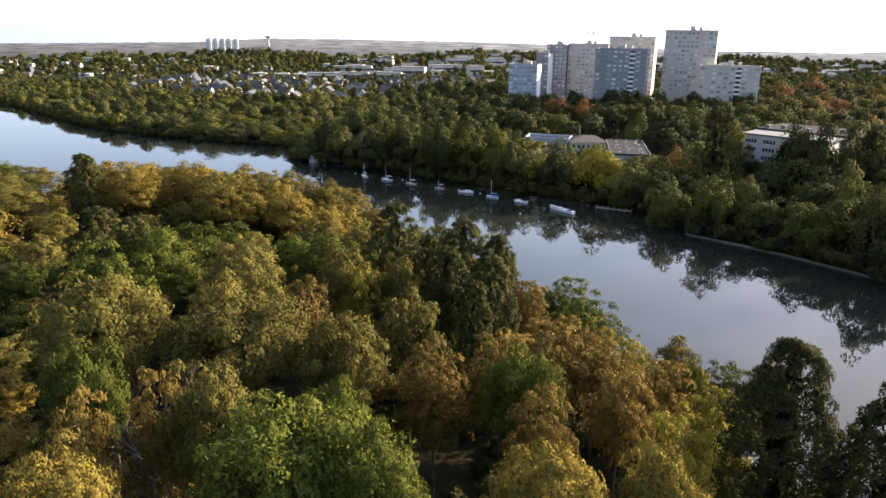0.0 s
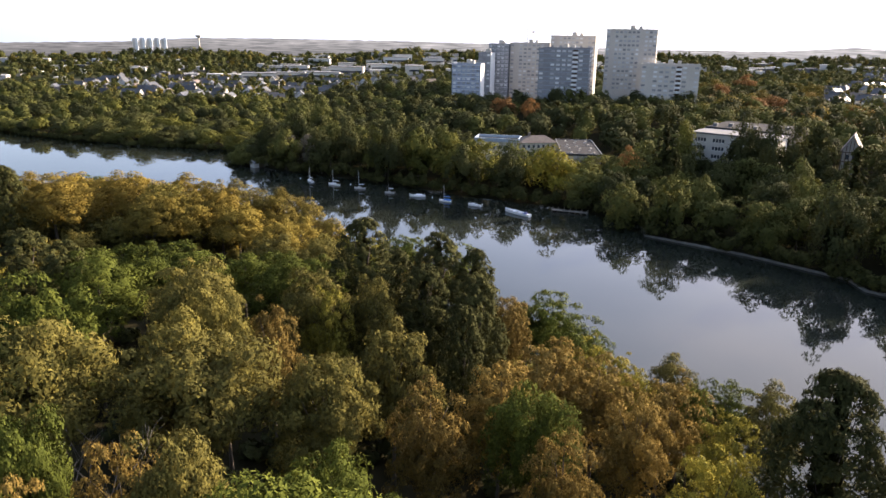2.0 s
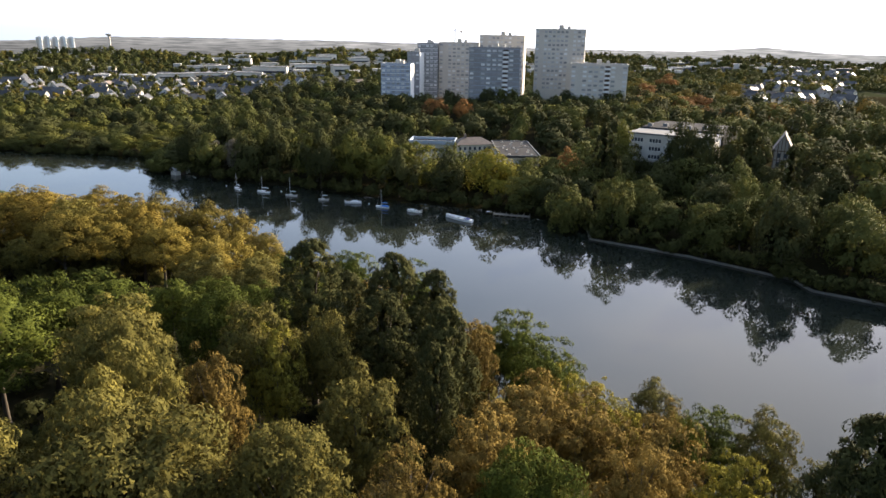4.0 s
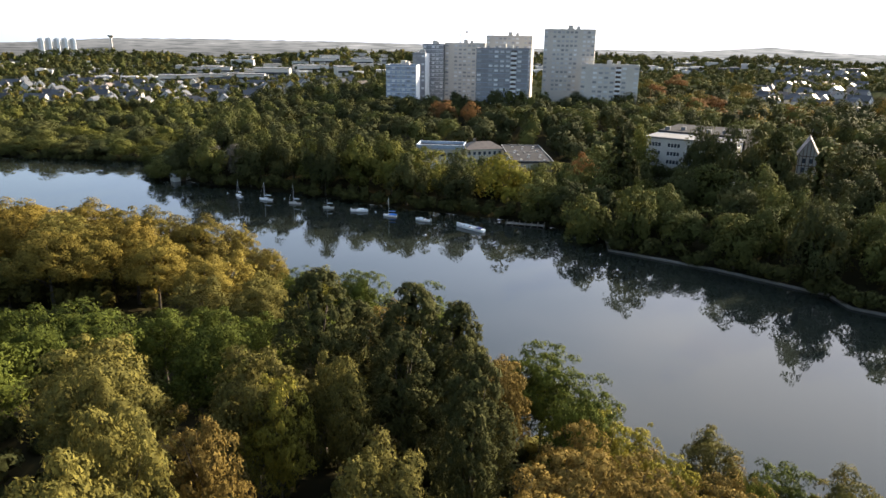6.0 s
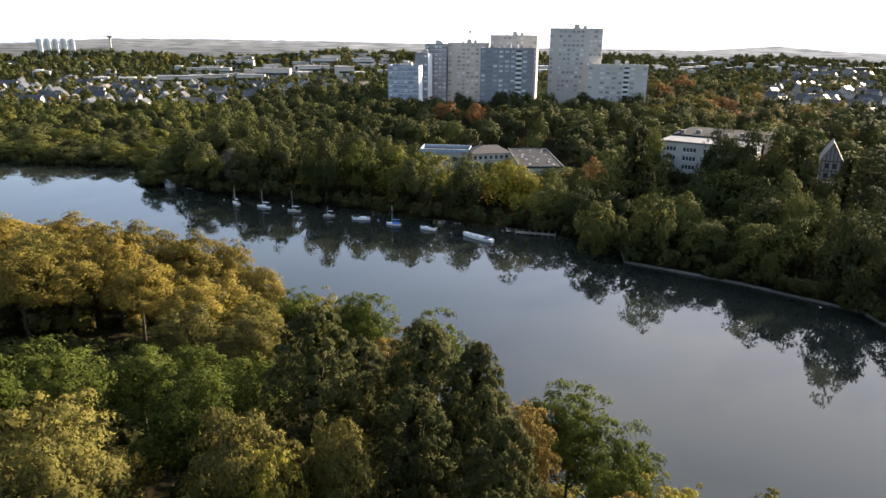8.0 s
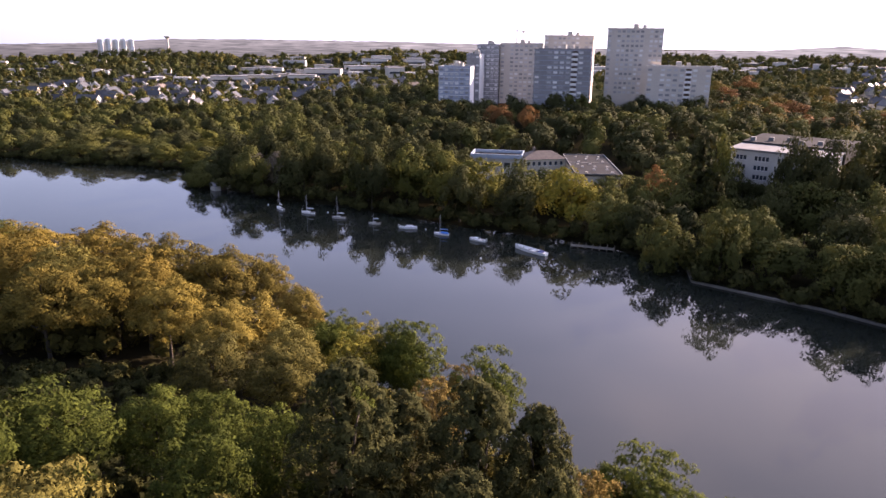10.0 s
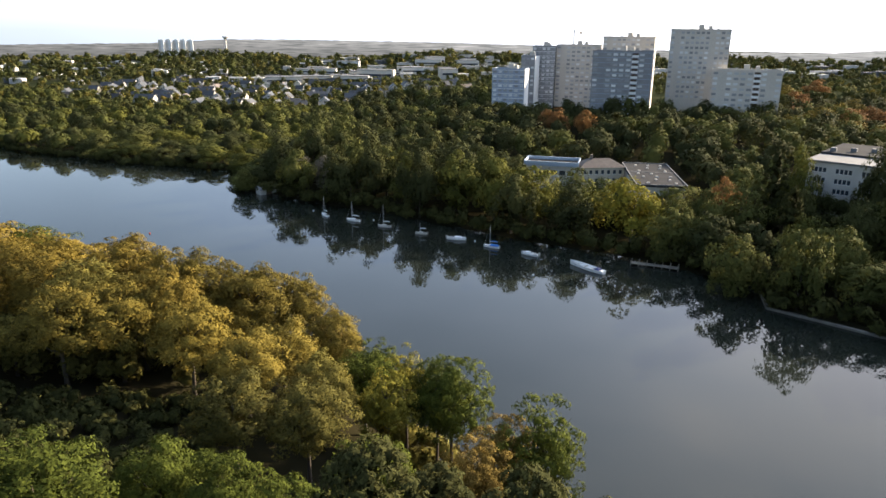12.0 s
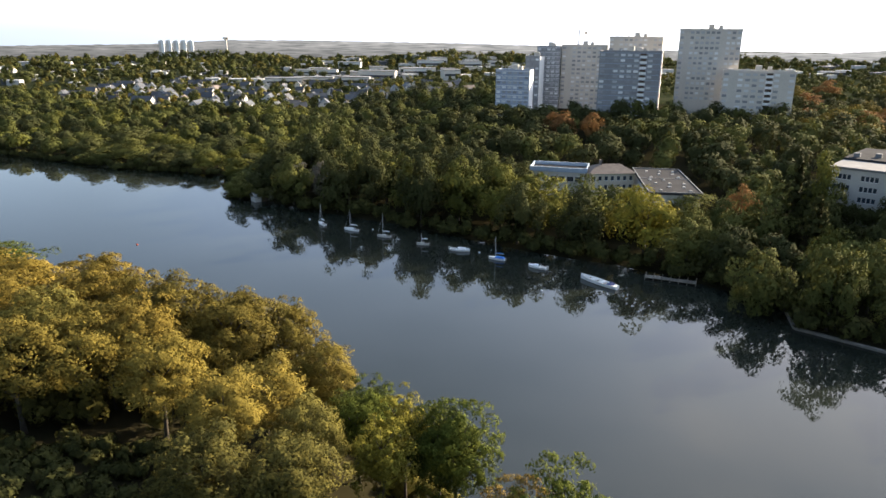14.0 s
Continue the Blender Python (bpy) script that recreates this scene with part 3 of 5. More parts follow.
LABELS = {
    "gold": ("beech_tree", "tall beech tree in golden olive autumn leaf"),
    "amber": ("beech_tree", "tall beech tree in amber autumn leaf above the river"),
    "olive": ("beech_tree", "broad beech tree with olive and dull gold leaves"),
    "rust": ("hornbeam_tree", "hornbeam tree with thinning rusty brown leaves"),
    "oak": ("oak_tree", "broad oak tree still in bright green leaf"),
    "pine": ("pine_tree", "dark green pine tree standing above the wood"),
    "lime": ("lime_tree", "lime tree turning yellow green"),
    "dark": ("oak_tree", "dark green oak tree on the wooded bank"),
    "mid": ("ash_tree", "rounded mid green tree on the river bank"),
    "grey": ("willow_tree", "pale grey willow tree on the river bank"),
    "bank": ("lime_tree", "broad lime tree with yellow green top leaves on the bank"),
    "red": ("maple_tree", "maple tree with orange red autumn leaves"),
}


WOOD_GROUP = "trees of the near wood"


def stand(shapes, leaf, rows, group, grow=0.94):
    for x, y, top, r in rows:
        if group == WOOD_GROUP:
            top += 2.0 * math.exp(-max(0, float(signed(NEAR_SHORE, np.array([x]), np.array([y]))[0])) / 12)
        tree(shapes, leaf, x, y, top, r * grow, *LABELS[leaf], group)


stand(NEAR_DOME, "amber", [(-58.7, 182, 25.6, 8.5), (-55, 199, 19.3, 7.5), (-43.5, 181, 24.6, 6.5), (-66, 160, 29, 7.8), (-70, 192, 22, 7), (-53.6, 169.5, 27, 7), (-82, 205, 21, 8), (-95, 208, 20, 7.5), (-32.9, 163.5, 25.3, 5.6)], WOOD_GROUP)
stand(NEAR_DOME, "gold", [(-37, 163.5, 25, 6), (-23, 171, 23.2, 6.6), (-26.5, 186, 16.5, 6.2), (-15.6, 155, 19.8, 5.6),
      (-19, 149, 21.5, 5.5), (-36.8, 175.7, 24.4, 5.7), (13, 43, 31.2, 4.4), (20.6, 43.7, 30.5, 3.8), (-18.2, 38.5, 34.4, 4)], WOOD_GROUP)
stand(NEAR_DOME, "olive", [(-14.8, 64.9, 34.5, 6.4), (-27.6, 64.3, 36, 6.4), (-4.2, 64.8, 32.2, 4.6), (-23.6, 98, 30.2, 5.7), (-20, 90, 32, 5.3), (-9.8, 137, 20.7, 5.2), (-7.8, 92.3, 30.6, 5), (1.9, 74.8, 30.7, 4.2), (-18, 71.5, 34.6, 4.4), (-15.2, 77, 33.6, 4),
      (-12.5, 49.8, 34, 3.8), (0.1, 91.9, 29.7, 3.6), (-45, 165, 26.5, 6), (-9.4, 148.2, 18.6, 4.6), (-18, 137, 21.5, 5)], WOOD_GROUP)
stand(NEAR_OPEN, "rust", [(17.7, 77.2, 27.2, 5.6), (24.2, 77.7, 25.2, 5.4), (-10.3, 167.6, 16.1, 4.8), (30.7, 74.5, 23.5, 4.6), (8.1, 126, 20.4, 4.2), (4.8, 64, 30.4, 4.2), (-10.8, 80, 32.4, 3.8),
      (18.4, 99.4, 23.7, 3.8), (14.2, 56.3, 29.9, 3.6), (-21, 47, 34.6, 3.2), (-16.6, 51.6, 34.2, 3.4), (24, 66, 27, 4), (22, 86, 24, 4), (12, 70, 29, 4.4)], WOOD_GROUP)
stand(NEAR_DOME, "oak", [(-76.9, 213, 17.9, 8), (-28.7, 116.6, 26.6, 6.3), (-35.6, 100.1, 30.9, 6.3), (-6.1, 44.5, 34, 6), (-20.8, 121, 24, 4.6), (-13.4, 104.7, 28, 4.8), (-33, 78, 35, 5),
      (-14.1, 117, 25.2, 4.4), (-4.3, 154, 15.6, 4.2), (-1.6, 124.5, 21.9, 4.2), (0.2, 43, 33, 4.4), (13.2, 63, 29.3, 4)], WOOD_GROUP)
stand(NEAR_DOME, "oak", [(5.5, 148.5, 16.5, 4), (23.6, 91.2, 23, 3.2), (-3, 50.5, 32.6, 3.4), (-23, 52, 35, 3.4), (36.5, 79, 19.5, 2), (-34, 112, 28.5, 5.5), (-42, 116, 26.5, 5.5), (-8, 112, 26, 4.6)], WOOD_GROUP)
stand(NEAR_OPEN, "oak", [(27.6, 110.5, 19.3, 5), (31, 104, 17.5, 4.6), (24.5, 112, 17, 4)], WOOD_GROUP, 1.1)
stand(NEAR_PINE, "pine", [(34.8, 54.4, 34.5, 6.4), (42, 50, 33.5, 6), (-1.2, 104.5, 34, 6.8), (9.2, 104.5, 31.5, 6.4), (3.5, 112, 27, 5.6), (6.6, 94.5, 30.3, 5.4), (12, 87, 31.2, 5), (9.5, 79, 31, 3.6),
      (-46.1, 105, 33, 6.8), (-39.3, 101, 32.5, 5), (-72, 155.2, 32.4, 5), (-80, 170, 30, 6), (13.5, 97, 28, 4.2)], WOOD_GROUP, 1.04)
stand(NEAR_OPEN, "lime", [(-1.1, 146, 17.4, 4.3), (34.5, 68.1, 23.5, 3.6), (25.6, 54, 29, 3.8), (27.6, 91, 21, 3.4), (-5.5, 89, 30.4, 3.4), (31, 84, 20, 3.2)], WOOD_GROUP)


stand(NEAR_DOME, "gold", [(-38.4, 158.6, 25.2, 5.6), (-27.6, 154.5, 24, 5.4), (-44.5, 155, 26.5, 5.8), (-30, 173, 24.4, 6.4), (-16, 176, 19, 5), (-9.5, 166, 17, 5)], WOOD_GROUP)
stand(NEAR_OPEN, "oak", [(-3, 159, 15, 4.5), (7.5, 148.5, 17.5, 5), (42.5, 83, 17.5, 4), (16, 132, 20.8, 4.6)], WOOD_GROUP, 1.1)
stand(NEAR_DOME, "olive", [(-108.8, 200, 20.5, 7.5), (-92.1, 160, 24.5, 7), (-104, 176, 23.5, 7)], WOOD_GROUP)
stand(NEAR_DOME, "oak", [(-121, 206, 19, 7.5), (-135, 226, 16.5, 7)], WOOD_GROUP)
stand(NEAR_OPEN, "lime", [(1.5, 152, 17, 4.5), (33.5, 95, 16, 3.6)], WOOD_GROUP)
stand(NEAR_DOME, "olive", [(38, 88, 18, 4.2), (46, 78, 18, 4)], WOOD_GROUP)
stand(NEAR_OPEN, "rust", [(12, 134, 18, 4), (20, 106, 21, 4), (36, 81, 20, 4.4)], WOOD_GROUP)
stand(NEAR_PINE, "pine", [(14.5, 104, 29, 5.8), (16, 110.5, 24, 4.4)], WOOD_GROUP)


def bare_mesh(name, seed, height, spread_):
    """A leafless crown: trunk, limbs, branches and twigs."""
    g = random.Random(seed)
    b = Build()

    def grow(p, d, length, r, depth):
        q = p + d * length
        bend = p + d * length * 0.5 + Vector((g.uniform(-1, 1), g.uniform(-1, 1), g.uniform(-0.3, 0.6))) * length * 0.08
        b.tube([p, bend, q], [r, r * 0.8, r * 0.6], 5 if depth < 2 else 3)
        if depth == 4:
            return
        for k in range(3 if depth < 3 else 4):
            side = Vector((g.uniform(-1, 1), g.uniform(-1, 1), g.uniform(-0.1, 0.7))).normalized()
            grow(q - d * length * g.uniform(0, 0.35), (d * 0.75 + side * spread_).normalized(), length * g.uniform(0.55, 0.75), r * 0.55, depth + 1)

    grow(Vector((0, 0, -0.5)), Vector((0.03, 0.02, 1)).normalized(), height * 0.42, 0.24, 0)
    return b.mesh(name, TWIG, True)


TWIG = rough("grey_twigs", [(0.3, (0.06, 0.052, 0.04)), (0.7, (0.14, 0.122, 0.1))], 2.0, 0.95)
for seed, x, y, top in ((3, -17.5, 52.5, 33.5), (5, 44.5, 84.0, 16.5), (8, -21.5, 57.5, 31.5)):
    root = thing("bare_tree", "bare grey tree with thin leafless branches", "tree", WOOD_GROUP, pose(x, y, ground(x, y), 0, 0, seed * 40))
    part("trunk", bare_mesh("trunk", seed, top - ground(x, y), 0.75), root)
    TREES.append((x, y, 3.0))


def canopy(d):
    """Height of the tree tops at d metres from the water."""
    return 12 + 22 * (1 - math.exp(-max(d, 0) / 30))


def fill_near():
    """Trees between the tall ones."""
    g = random.Random(5)
    kinds = ["olive", "gold", "oak", "rust", "olive", "oak", "amber", "lime"]
    spots = np.array([(g.uniform(-180, 75), g.uniform(14, 262)) for i in range(9000)])
    inland, base = signed(NEAR_SHORE, spots[:, 0], spots[:, 1]), land(spots[:, 0], spots[:, 1])
    for (x, y), d, z in zip(spots.tolist(), inland.tolist(), base.tolist()):
        if d < 0.5 or abs(x) > 0.72 * y + 26:
            continue
        if -58 < x < -22 and 121 < y < 151:      # open hollow in the wood
            continue
        far = x < -85 or y < 24
        r = g.uniform(6, 8) if far else g.uniform(2.8, 4.8)
        if any((x - a) ** 2 + (y - b) ** 2 < (0.98 * (r + c)) ** 2 for a, b, c in TREES):
            continue
        k = g.choice(kinds)
        if y > 128:
            k = g.choice(["amber", "gold", "olive", "rust"])
        shapes = FAR_DOME if far else NEAR_OPEN if k in ("rust", "lime") else LOW_DOME
        tree(shapes, k, x, y, canopy(d) - g.uniform(7.5, 12.5), r, *LABELS[k], WOOD_GROUP, z, True)


fill_near()
NEAR_COUNT = len(TREES)

# far bank
BANK = "trees of the far bank"
stand(FAR_DOME, "lime", [(67.5, 258.5, 19.5, 8.6)], BANK, 1.06)
stand(FAR_DOME, "bank", [(31, 284, 21.5, 8), (42, 279, 19, 7.5), (54, 271, 17.5, 7), (19, 292, 21, 7.5), (6, 301, 20.5, 7.5)], BANK, 1.06)
stand(FAR_DOME, "grey", [(-27, 326, 15, 6), (-36, 332, 13, 5)], BANK, 1.06)
stand(FAR_DOME, "mid", [(-58, 331, 9, 4.5), (79.5, 217, 14, 6), (106, 226, 14.5, 6), (109, 219, 13, 4.5), (117.4, 186.5, 16.4, 5.5)], BANK, 1.06)
stand(FAR_DOME, "gold", [(202, 396, 25, 8), (247, 439, 26, 9), (191, 394, 24, 6), (288, 587, 25, 9), (330, 517, 25, 8)], BANK, 1.06)
stand(FAR_DOME, "bank", [(214, 388, 24, 8), (226, 372, 24, 8), (262, 420, 25, 8)], BANK, 1.06)
stand(FAR_DOME, "red", [(-12.5, 350, 12.5, 4.5), (256, 514, 25, 8), (337, 628, 25, 9), (97, 266, 17.5, 5), (75, 402, 25, 6), (88, 396, 25, 5), (222, 402, 25, 7), (236, 410, 24, 7)], BANK, 1.06)
stand(FAR_PINE, "pine", [(108, 258, 29, 6), (150, 232, 31, 7), (147, 208, 28, 6), (104, 240, 22, 5)], BANK, 1.06)
stand(FAR_DOME, "bank", [(116, 259, 25.5, 5), (100.5, 229.5, 15.6, 3.6)], BANK, 1.06)

stand(FAR_DOME, "dark", [(130.5, 243.5, 29.5, 6), (137.5, 238.5, 31, 7), (147, 234, 31, 7), (120.5, 252.5, 15, 4.4), (157, 227, 16, 4), (152, 221, 19, 6), (162, 214, 17, 6), (174, 226, 23, 6), (131.5, 247, 27.5, 5), (124, 240, 15.5, 4.5), (112.5, 252, 19, 5), (156, 200, 22, 6)], BANK, 1.06)
KEEP_CLEAR = [(46, 308, 90, 333), (80, 284, 100, 322), (158, 230, 176, 250)]


def bank_tree(x, y, df, z, g):
    """Height and leaf kind of a tree on the far bank."""
    if x < -45:
        return g.uniform(6.5, 10.5) + 4 * float(smooth(40, 140, df)), g.choice(["mid", "dark", "dark", "mid", "bank"])
    if x > 48 and y > 283 and df < 48:      # low trees before the school
        return g.uniform(6, 8), g.choice(["dark", "mid"])
    # mostly dark leaf along the middle bank: its shade put into the colour
    if df < 48 and x < 76:
        return g.uniform(17.5, 20.5) - 2.5 * float(smooth(35, 50, x)) - 4.5 * float(smooth(50, 64, x)), g.choice(["dark", "dark", "mid", "dark"])
    # more mid green on the right: haze put into the leaf colour
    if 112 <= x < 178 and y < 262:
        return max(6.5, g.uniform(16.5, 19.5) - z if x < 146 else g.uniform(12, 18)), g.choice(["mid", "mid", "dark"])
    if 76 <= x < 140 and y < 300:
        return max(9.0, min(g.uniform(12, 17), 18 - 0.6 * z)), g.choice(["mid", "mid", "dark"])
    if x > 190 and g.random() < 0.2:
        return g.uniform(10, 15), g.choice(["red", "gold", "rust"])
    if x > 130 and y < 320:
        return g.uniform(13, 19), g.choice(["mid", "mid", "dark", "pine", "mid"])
    return g.uniform(10.5, 16), g.choice(["dark", "mid", "dark", "dark", "pine", "dark", "mid"])


def fill_far():
    g = random.Random(9)
    spots = np.array([(g.uniform(-460, 330), g.uniform(60, 740)) for i in range(30000)])
    inland, base = -signed(FAR_SHORE, spots[:, 0], spots[:, 1]), land(spots[:, 0], spots[:, 1])
    behind = {}
    for (x, y), df, z in zip(spots.tolist(), inland.tolist(), base.tolist()):
        upstream = x < -190 and df < 95
        if df < 1.5 or df > 300 or abs(x) > 0.8 * y + 30 or (y > 590 + 0.25 * x and not upstream):
            continue
        if (60 < x < 230 and y > 452) or (x < -30 and y > 560 and not upstream):
            continue
        if any(a - 4 < x < c + 4 and b - 4 < y < d + 4 for a, b, c, d in KEEP_CLEAR):
            continue
        u, v = (x - 121.5) * 0.695 - (y - 265.5) * 0.719, (x - 121.5) * 0.719 + (y - 265.5) * 0.695      # along and behind the school wing
        if -4 < u < 34 and -5 < v < 43:
            continue
        r = g.uniform(5.2, 8.2) if x > -45 else g.uniform(4.8, 8.2)
        if any((x - a) ** 2 + (y - b) ** 2 < (0.7 * (r + c)) ** 2 for a, b, c in TREES[NEAR_COUNT:]):
            continue
        if x > 235 and 1.15 * x + 5 < y < 1.15 * x + 125 and g.random() < 0.7:      # gardens of the houses on the hill
            continue
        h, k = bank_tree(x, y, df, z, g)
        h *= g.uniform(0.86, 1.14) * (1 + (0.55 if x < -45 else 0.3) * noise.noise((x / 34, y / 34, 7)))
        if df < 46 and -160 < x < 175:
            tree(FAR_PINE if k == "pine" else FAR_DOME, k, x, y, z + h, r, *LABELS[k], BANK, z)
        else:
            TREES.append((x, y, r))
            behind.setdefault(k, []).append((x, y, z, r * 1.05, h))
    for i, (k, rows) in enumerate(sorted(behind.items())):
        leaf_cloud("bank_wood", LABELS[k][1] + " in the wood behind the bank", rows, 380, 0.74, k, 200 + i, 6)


fill_far()


def understory():
    """Saplings and bramble on the floor of the hollow and along the wood's edge."""
    g = random.Random(44)
    rows = [(x, y, ground(x, y) - 0.2, g.uniform(1.0, 2.4), g.uniform(0.9, 3.0)) for x, y in ((g.uniform(-60, -22), g.uniform(120, 153)) for i in range(440))]
    young = [(x, y, ground(x, y) - 0.2, g.uniform(1.8, 3.2), g.uniform(4.5, 9.0)) for x, y in ((g.uniform(-100, -20), g.uniform(156, 200)) for i in range(300))
             if float(signed(NEAR_SHORE, np.array([x]), np.array([y]))[0]) > 2]
    leaf_cloud("young_growth", "young beech and holly growth beneath the tall trees", young, 170, 0.4, "olive", 401)
    low = [(x, y, ground(x, y) - 0.2, g.uniform(1.4, 2.8), g.uniform(1.5, 4.5)) for x, y in ((g.uniform(-75, 60), g.uniform(8, 124)) for i in range(560))
           if float(signed(NEAR_SHORE, np.array([x]), np.array([y]))[0]) > 2]
    leaf_cloud("holly_growth", "dark holly and bramble thicket on the floor of the wood", low, 110, 0.42, "dark", 402)
    # darkest leaf kind here: the hollow's shade is put into its colour
    leaf_cloud("undergrowth", "shade-dark undergrowth and saplings on the floor of the wood", rows, 120, 0.3, "pine", 400)


understory()


def shrubs():
    """Low scrub and brambles hanging over the water along both banks."""
    g = random.Random(12)
    # far scrub takes the dark pine leaf: waterline shade put into its colour
    for line, side, leaf, step in ((FAR_SHORE, -1, "pine", 2.6), (NEAR_SHORE, 1, "olive", 2.4)):
        rows = []
        for (x0, y0), (x1, y1) in zip(line[:-1], line[1:]):
            n = int(math.hypot(x1 - x0, y1 - y0) / step)
            for i in range(n):
                t = (i + g.random()) / n
                x, y = x0 + (x1 - x0) * t, y0 + (y1 - y0) * t
                if abs(x) > 340 or y < 50:
                    continue
                nx, ny = -(y1 - y0), x1 - x0
                k = side * g.uniform(-0.6, 3.4) / math.hypot(nx, ny)
                rows.append((x + nx * k, y + ny * k, -0.3, g.uniform(2.2, 3.8), g.uniform(3.5, 7.5) * (0.55 if x < -62 else 1)))
        leaf_cloud("bank_scrub", "low scrub overhanging the water's edge, shade-dark on the far bank", rows, 150, 0.62, leaf, 300 + side)


shrubs()
g_hedge = random.Random(3)
leaf_cloud("hedge", "tall dark hedge along the foot of the school wing", [(121.5 + u * 0.695 - 2.6 * 0.719, 265.5 - u * 0.719 - 2.6 * 0.695, 8, 2.6, g_hedge.uniform(6.2, 7.6)) for u in range(-2, 31, 2)], 260, 0.5, "dark", 410)


# ---- tall blocks of flats ----
def frame_of(p, q):
    """Pose with x along the front from p to q and y into the building."""
    d = Vector((q[0] - p[0], q[1] - p[1], 0))
    return d.length, Matrix.Translation((p[0], p[1], 0)) @ Matrix.Rotation(math.atan2(d.y, d.x), 4, "Z")


def flats(label, p, q, depth, z0, z1, bays, body, window_mat, end_mat=None, balcony=None, ends=2, band=None, huts=((0.45, 3.0, 2.4), (0.62, 2.0, 1.8))):
    w, m = frame_of(p, q)
    root = thing("apartment_tower", label, "building", "tower blocks", m)
    storeys = max(3, round((z1 - z0) / 2.72))
    sh = (z1 - z0) / storeys
    part("wall", Build().box(0, 0, z0 - 3, w, depth, z1).mesh("wall", body), root)
    if end_mat:
        part("end_wall", Build().box(w + 0.004, 0.2, z0 - 3, w + 0.25, depth - 0.2, z1 + 0.5).mesh("end_wall", end_mat), root, "pale rendered end wall")
    rim = Build().box(-0.2, -0.2, z1, w + 0.2, 0.15, z1 + 0.9).box(-0.2, depth - 0.15, z1, w + 0.2, depth + 0.2, z1 + 0.9)
    rim.box(-0.2, 0.15, z1, 0.15, depth - 0.15, z1 + 0.9).box(w - 0.15, 0.15, z1, w + 0.2, depth - 0.15, z1 + 0.9)
    part("parapet", rim.mesh("parapet", body), root)
    part("roof_deck", Build().box(0.15, 0.15, z1 + 0.004, w - 0.15, depth - 0.15, z1 + 0.2).mesh("roof_deck", FLAT_ROOF), root)
    for t, ww, hh in huts:
        part("roof_hut", Build().box(t * w, depth * 0.4, z1 + 0.2, t * w + ww, depth * 0.4 + 3, z1 + hh + 0.9, 0.1).mesh("roof_hut", CONCRETE), root)
    for k in range(4):
        x = w * (0.12 + 0.22 * k)
        part("vent_pipe", Build().tube([(x, depth * 0.3, z1), (x, depth * 0.3, z1 + 1.7)], [0.25, 0.25], 6).mesh("vent_pipe", ALLOY), root)
    bw = w / bays
    pane = Build().box(-bw * 0.33, -0.10, 0.0, bw * 0.33, -0.004, 1.25).mesh("window", window_mat)
    sill = Build().box(-0.02, -0.16, 0, w + 0.02, -0.004, 0.22).mesh("floor_band", band or body)
    for s in range(storeys):
        z = z0 + s * sh
        if band:
            part("floor_band", sill, root, m=Matrix.Translation((0, 0, z + sh - 0.25)))
        if z1 - z > 40:
            continue
        for b in range(bays):
            if balcony and b == balcony:
                continue
            if (b * 5 + 2) % 7 == 0 and bays > 6:
                continue
            part("window", pane, root, m=Matrix.Translation(((b + 0.5) * bw, 0, z + 0.95)))
    if balcony:
        x = (balcony + 0.5) * bw
        # no recess is cut: its shade is painted as a dark strip on the wall
        part("loggia", Build().box(x - bw * 0.42, -0.12, z0, x + bw * 0.42, -0.004, z1 - 0.3).mesh("loggia", TIMBER), root, "flat dark strip for the shade of the balcony recesses")
        front = Build().box(x - bw * 0.5, -1.2, 0, x + bw * 0.5, -0.125, 1.25).mesh("balcony", PALE)
        for s in range(storeys):
            part("balcony", front, root, m=Matrix.Translation((0, 0, z0 + s * sh + 0.1)))
    if ends > 0:
        ew = depth / ends
        side = Build().box(0.005, -ew * 0.22, 0, 0.06, ew * 0.22, 1.25).mesh("window", window_mat)
        for s in range(storeys):
            for e in range(ends):
                if z1 - (z0 + s * sh) < 40:
                    part("window", side, root, m=Matrix.Translation((w + (0.25 if end_mat else 0), (e + 0.5) * ew, z0 + s * sh + 0.95)))
    return root


flats("tall warm grey concrete tower of flats with small windows", (153, 470), (181.8, 457), 16, 8, 61.5, 12, CONCRETE, BLIND, ends=3)
flats("pale grey concrete tower of flats behind another block", (132.5, 533), (162, 520), 16, 10, 57.2, 11, CONCRETE, BLIND, ends=3)
flats("slate grey panelled tower of flats with white balconies", (107.5, 463), (136.9, 451), 16, 8, 49.8, 9, SLATE_PANEL, BLIND, balcony=6, ends=3, band=BLUE_PANEL)
flats("pale grey block of flats with a balcony column", (168, 444), (199.5, 430), 14, 8, 41, 10, CONCRETE, BLIND, balcony=6, ends=2)
flats("blue panelled block of flats with a white end wall", (55.4, 491), (73.5, 484), 12, 9, 38.6, 6, BLUE_PANEL, BLIND, PALE, ends=0, band=PALE)
flats("narrow white ended block of flats", (80, 536), (88.2, 532.5), 14, 9, 44.8, 3, SLATE_PANEL, BLIND, PALE, ends=0)
# one slab built as two blocks, shade and light put into their colours
flats("shaded left part of a slab of flats, coloured darker", (89.4, 548), (103.8, 544), 14, 9, 50.8, 5, SLATE_PANEL, BLIND, ends=0, band=PALE)
flats("light right part of a slab of flats, in paler warm concrete", (105.8, 549), (133.4, 540), 16, 9, 51.7, 9, CONCRETE, BLIND, ends=2)


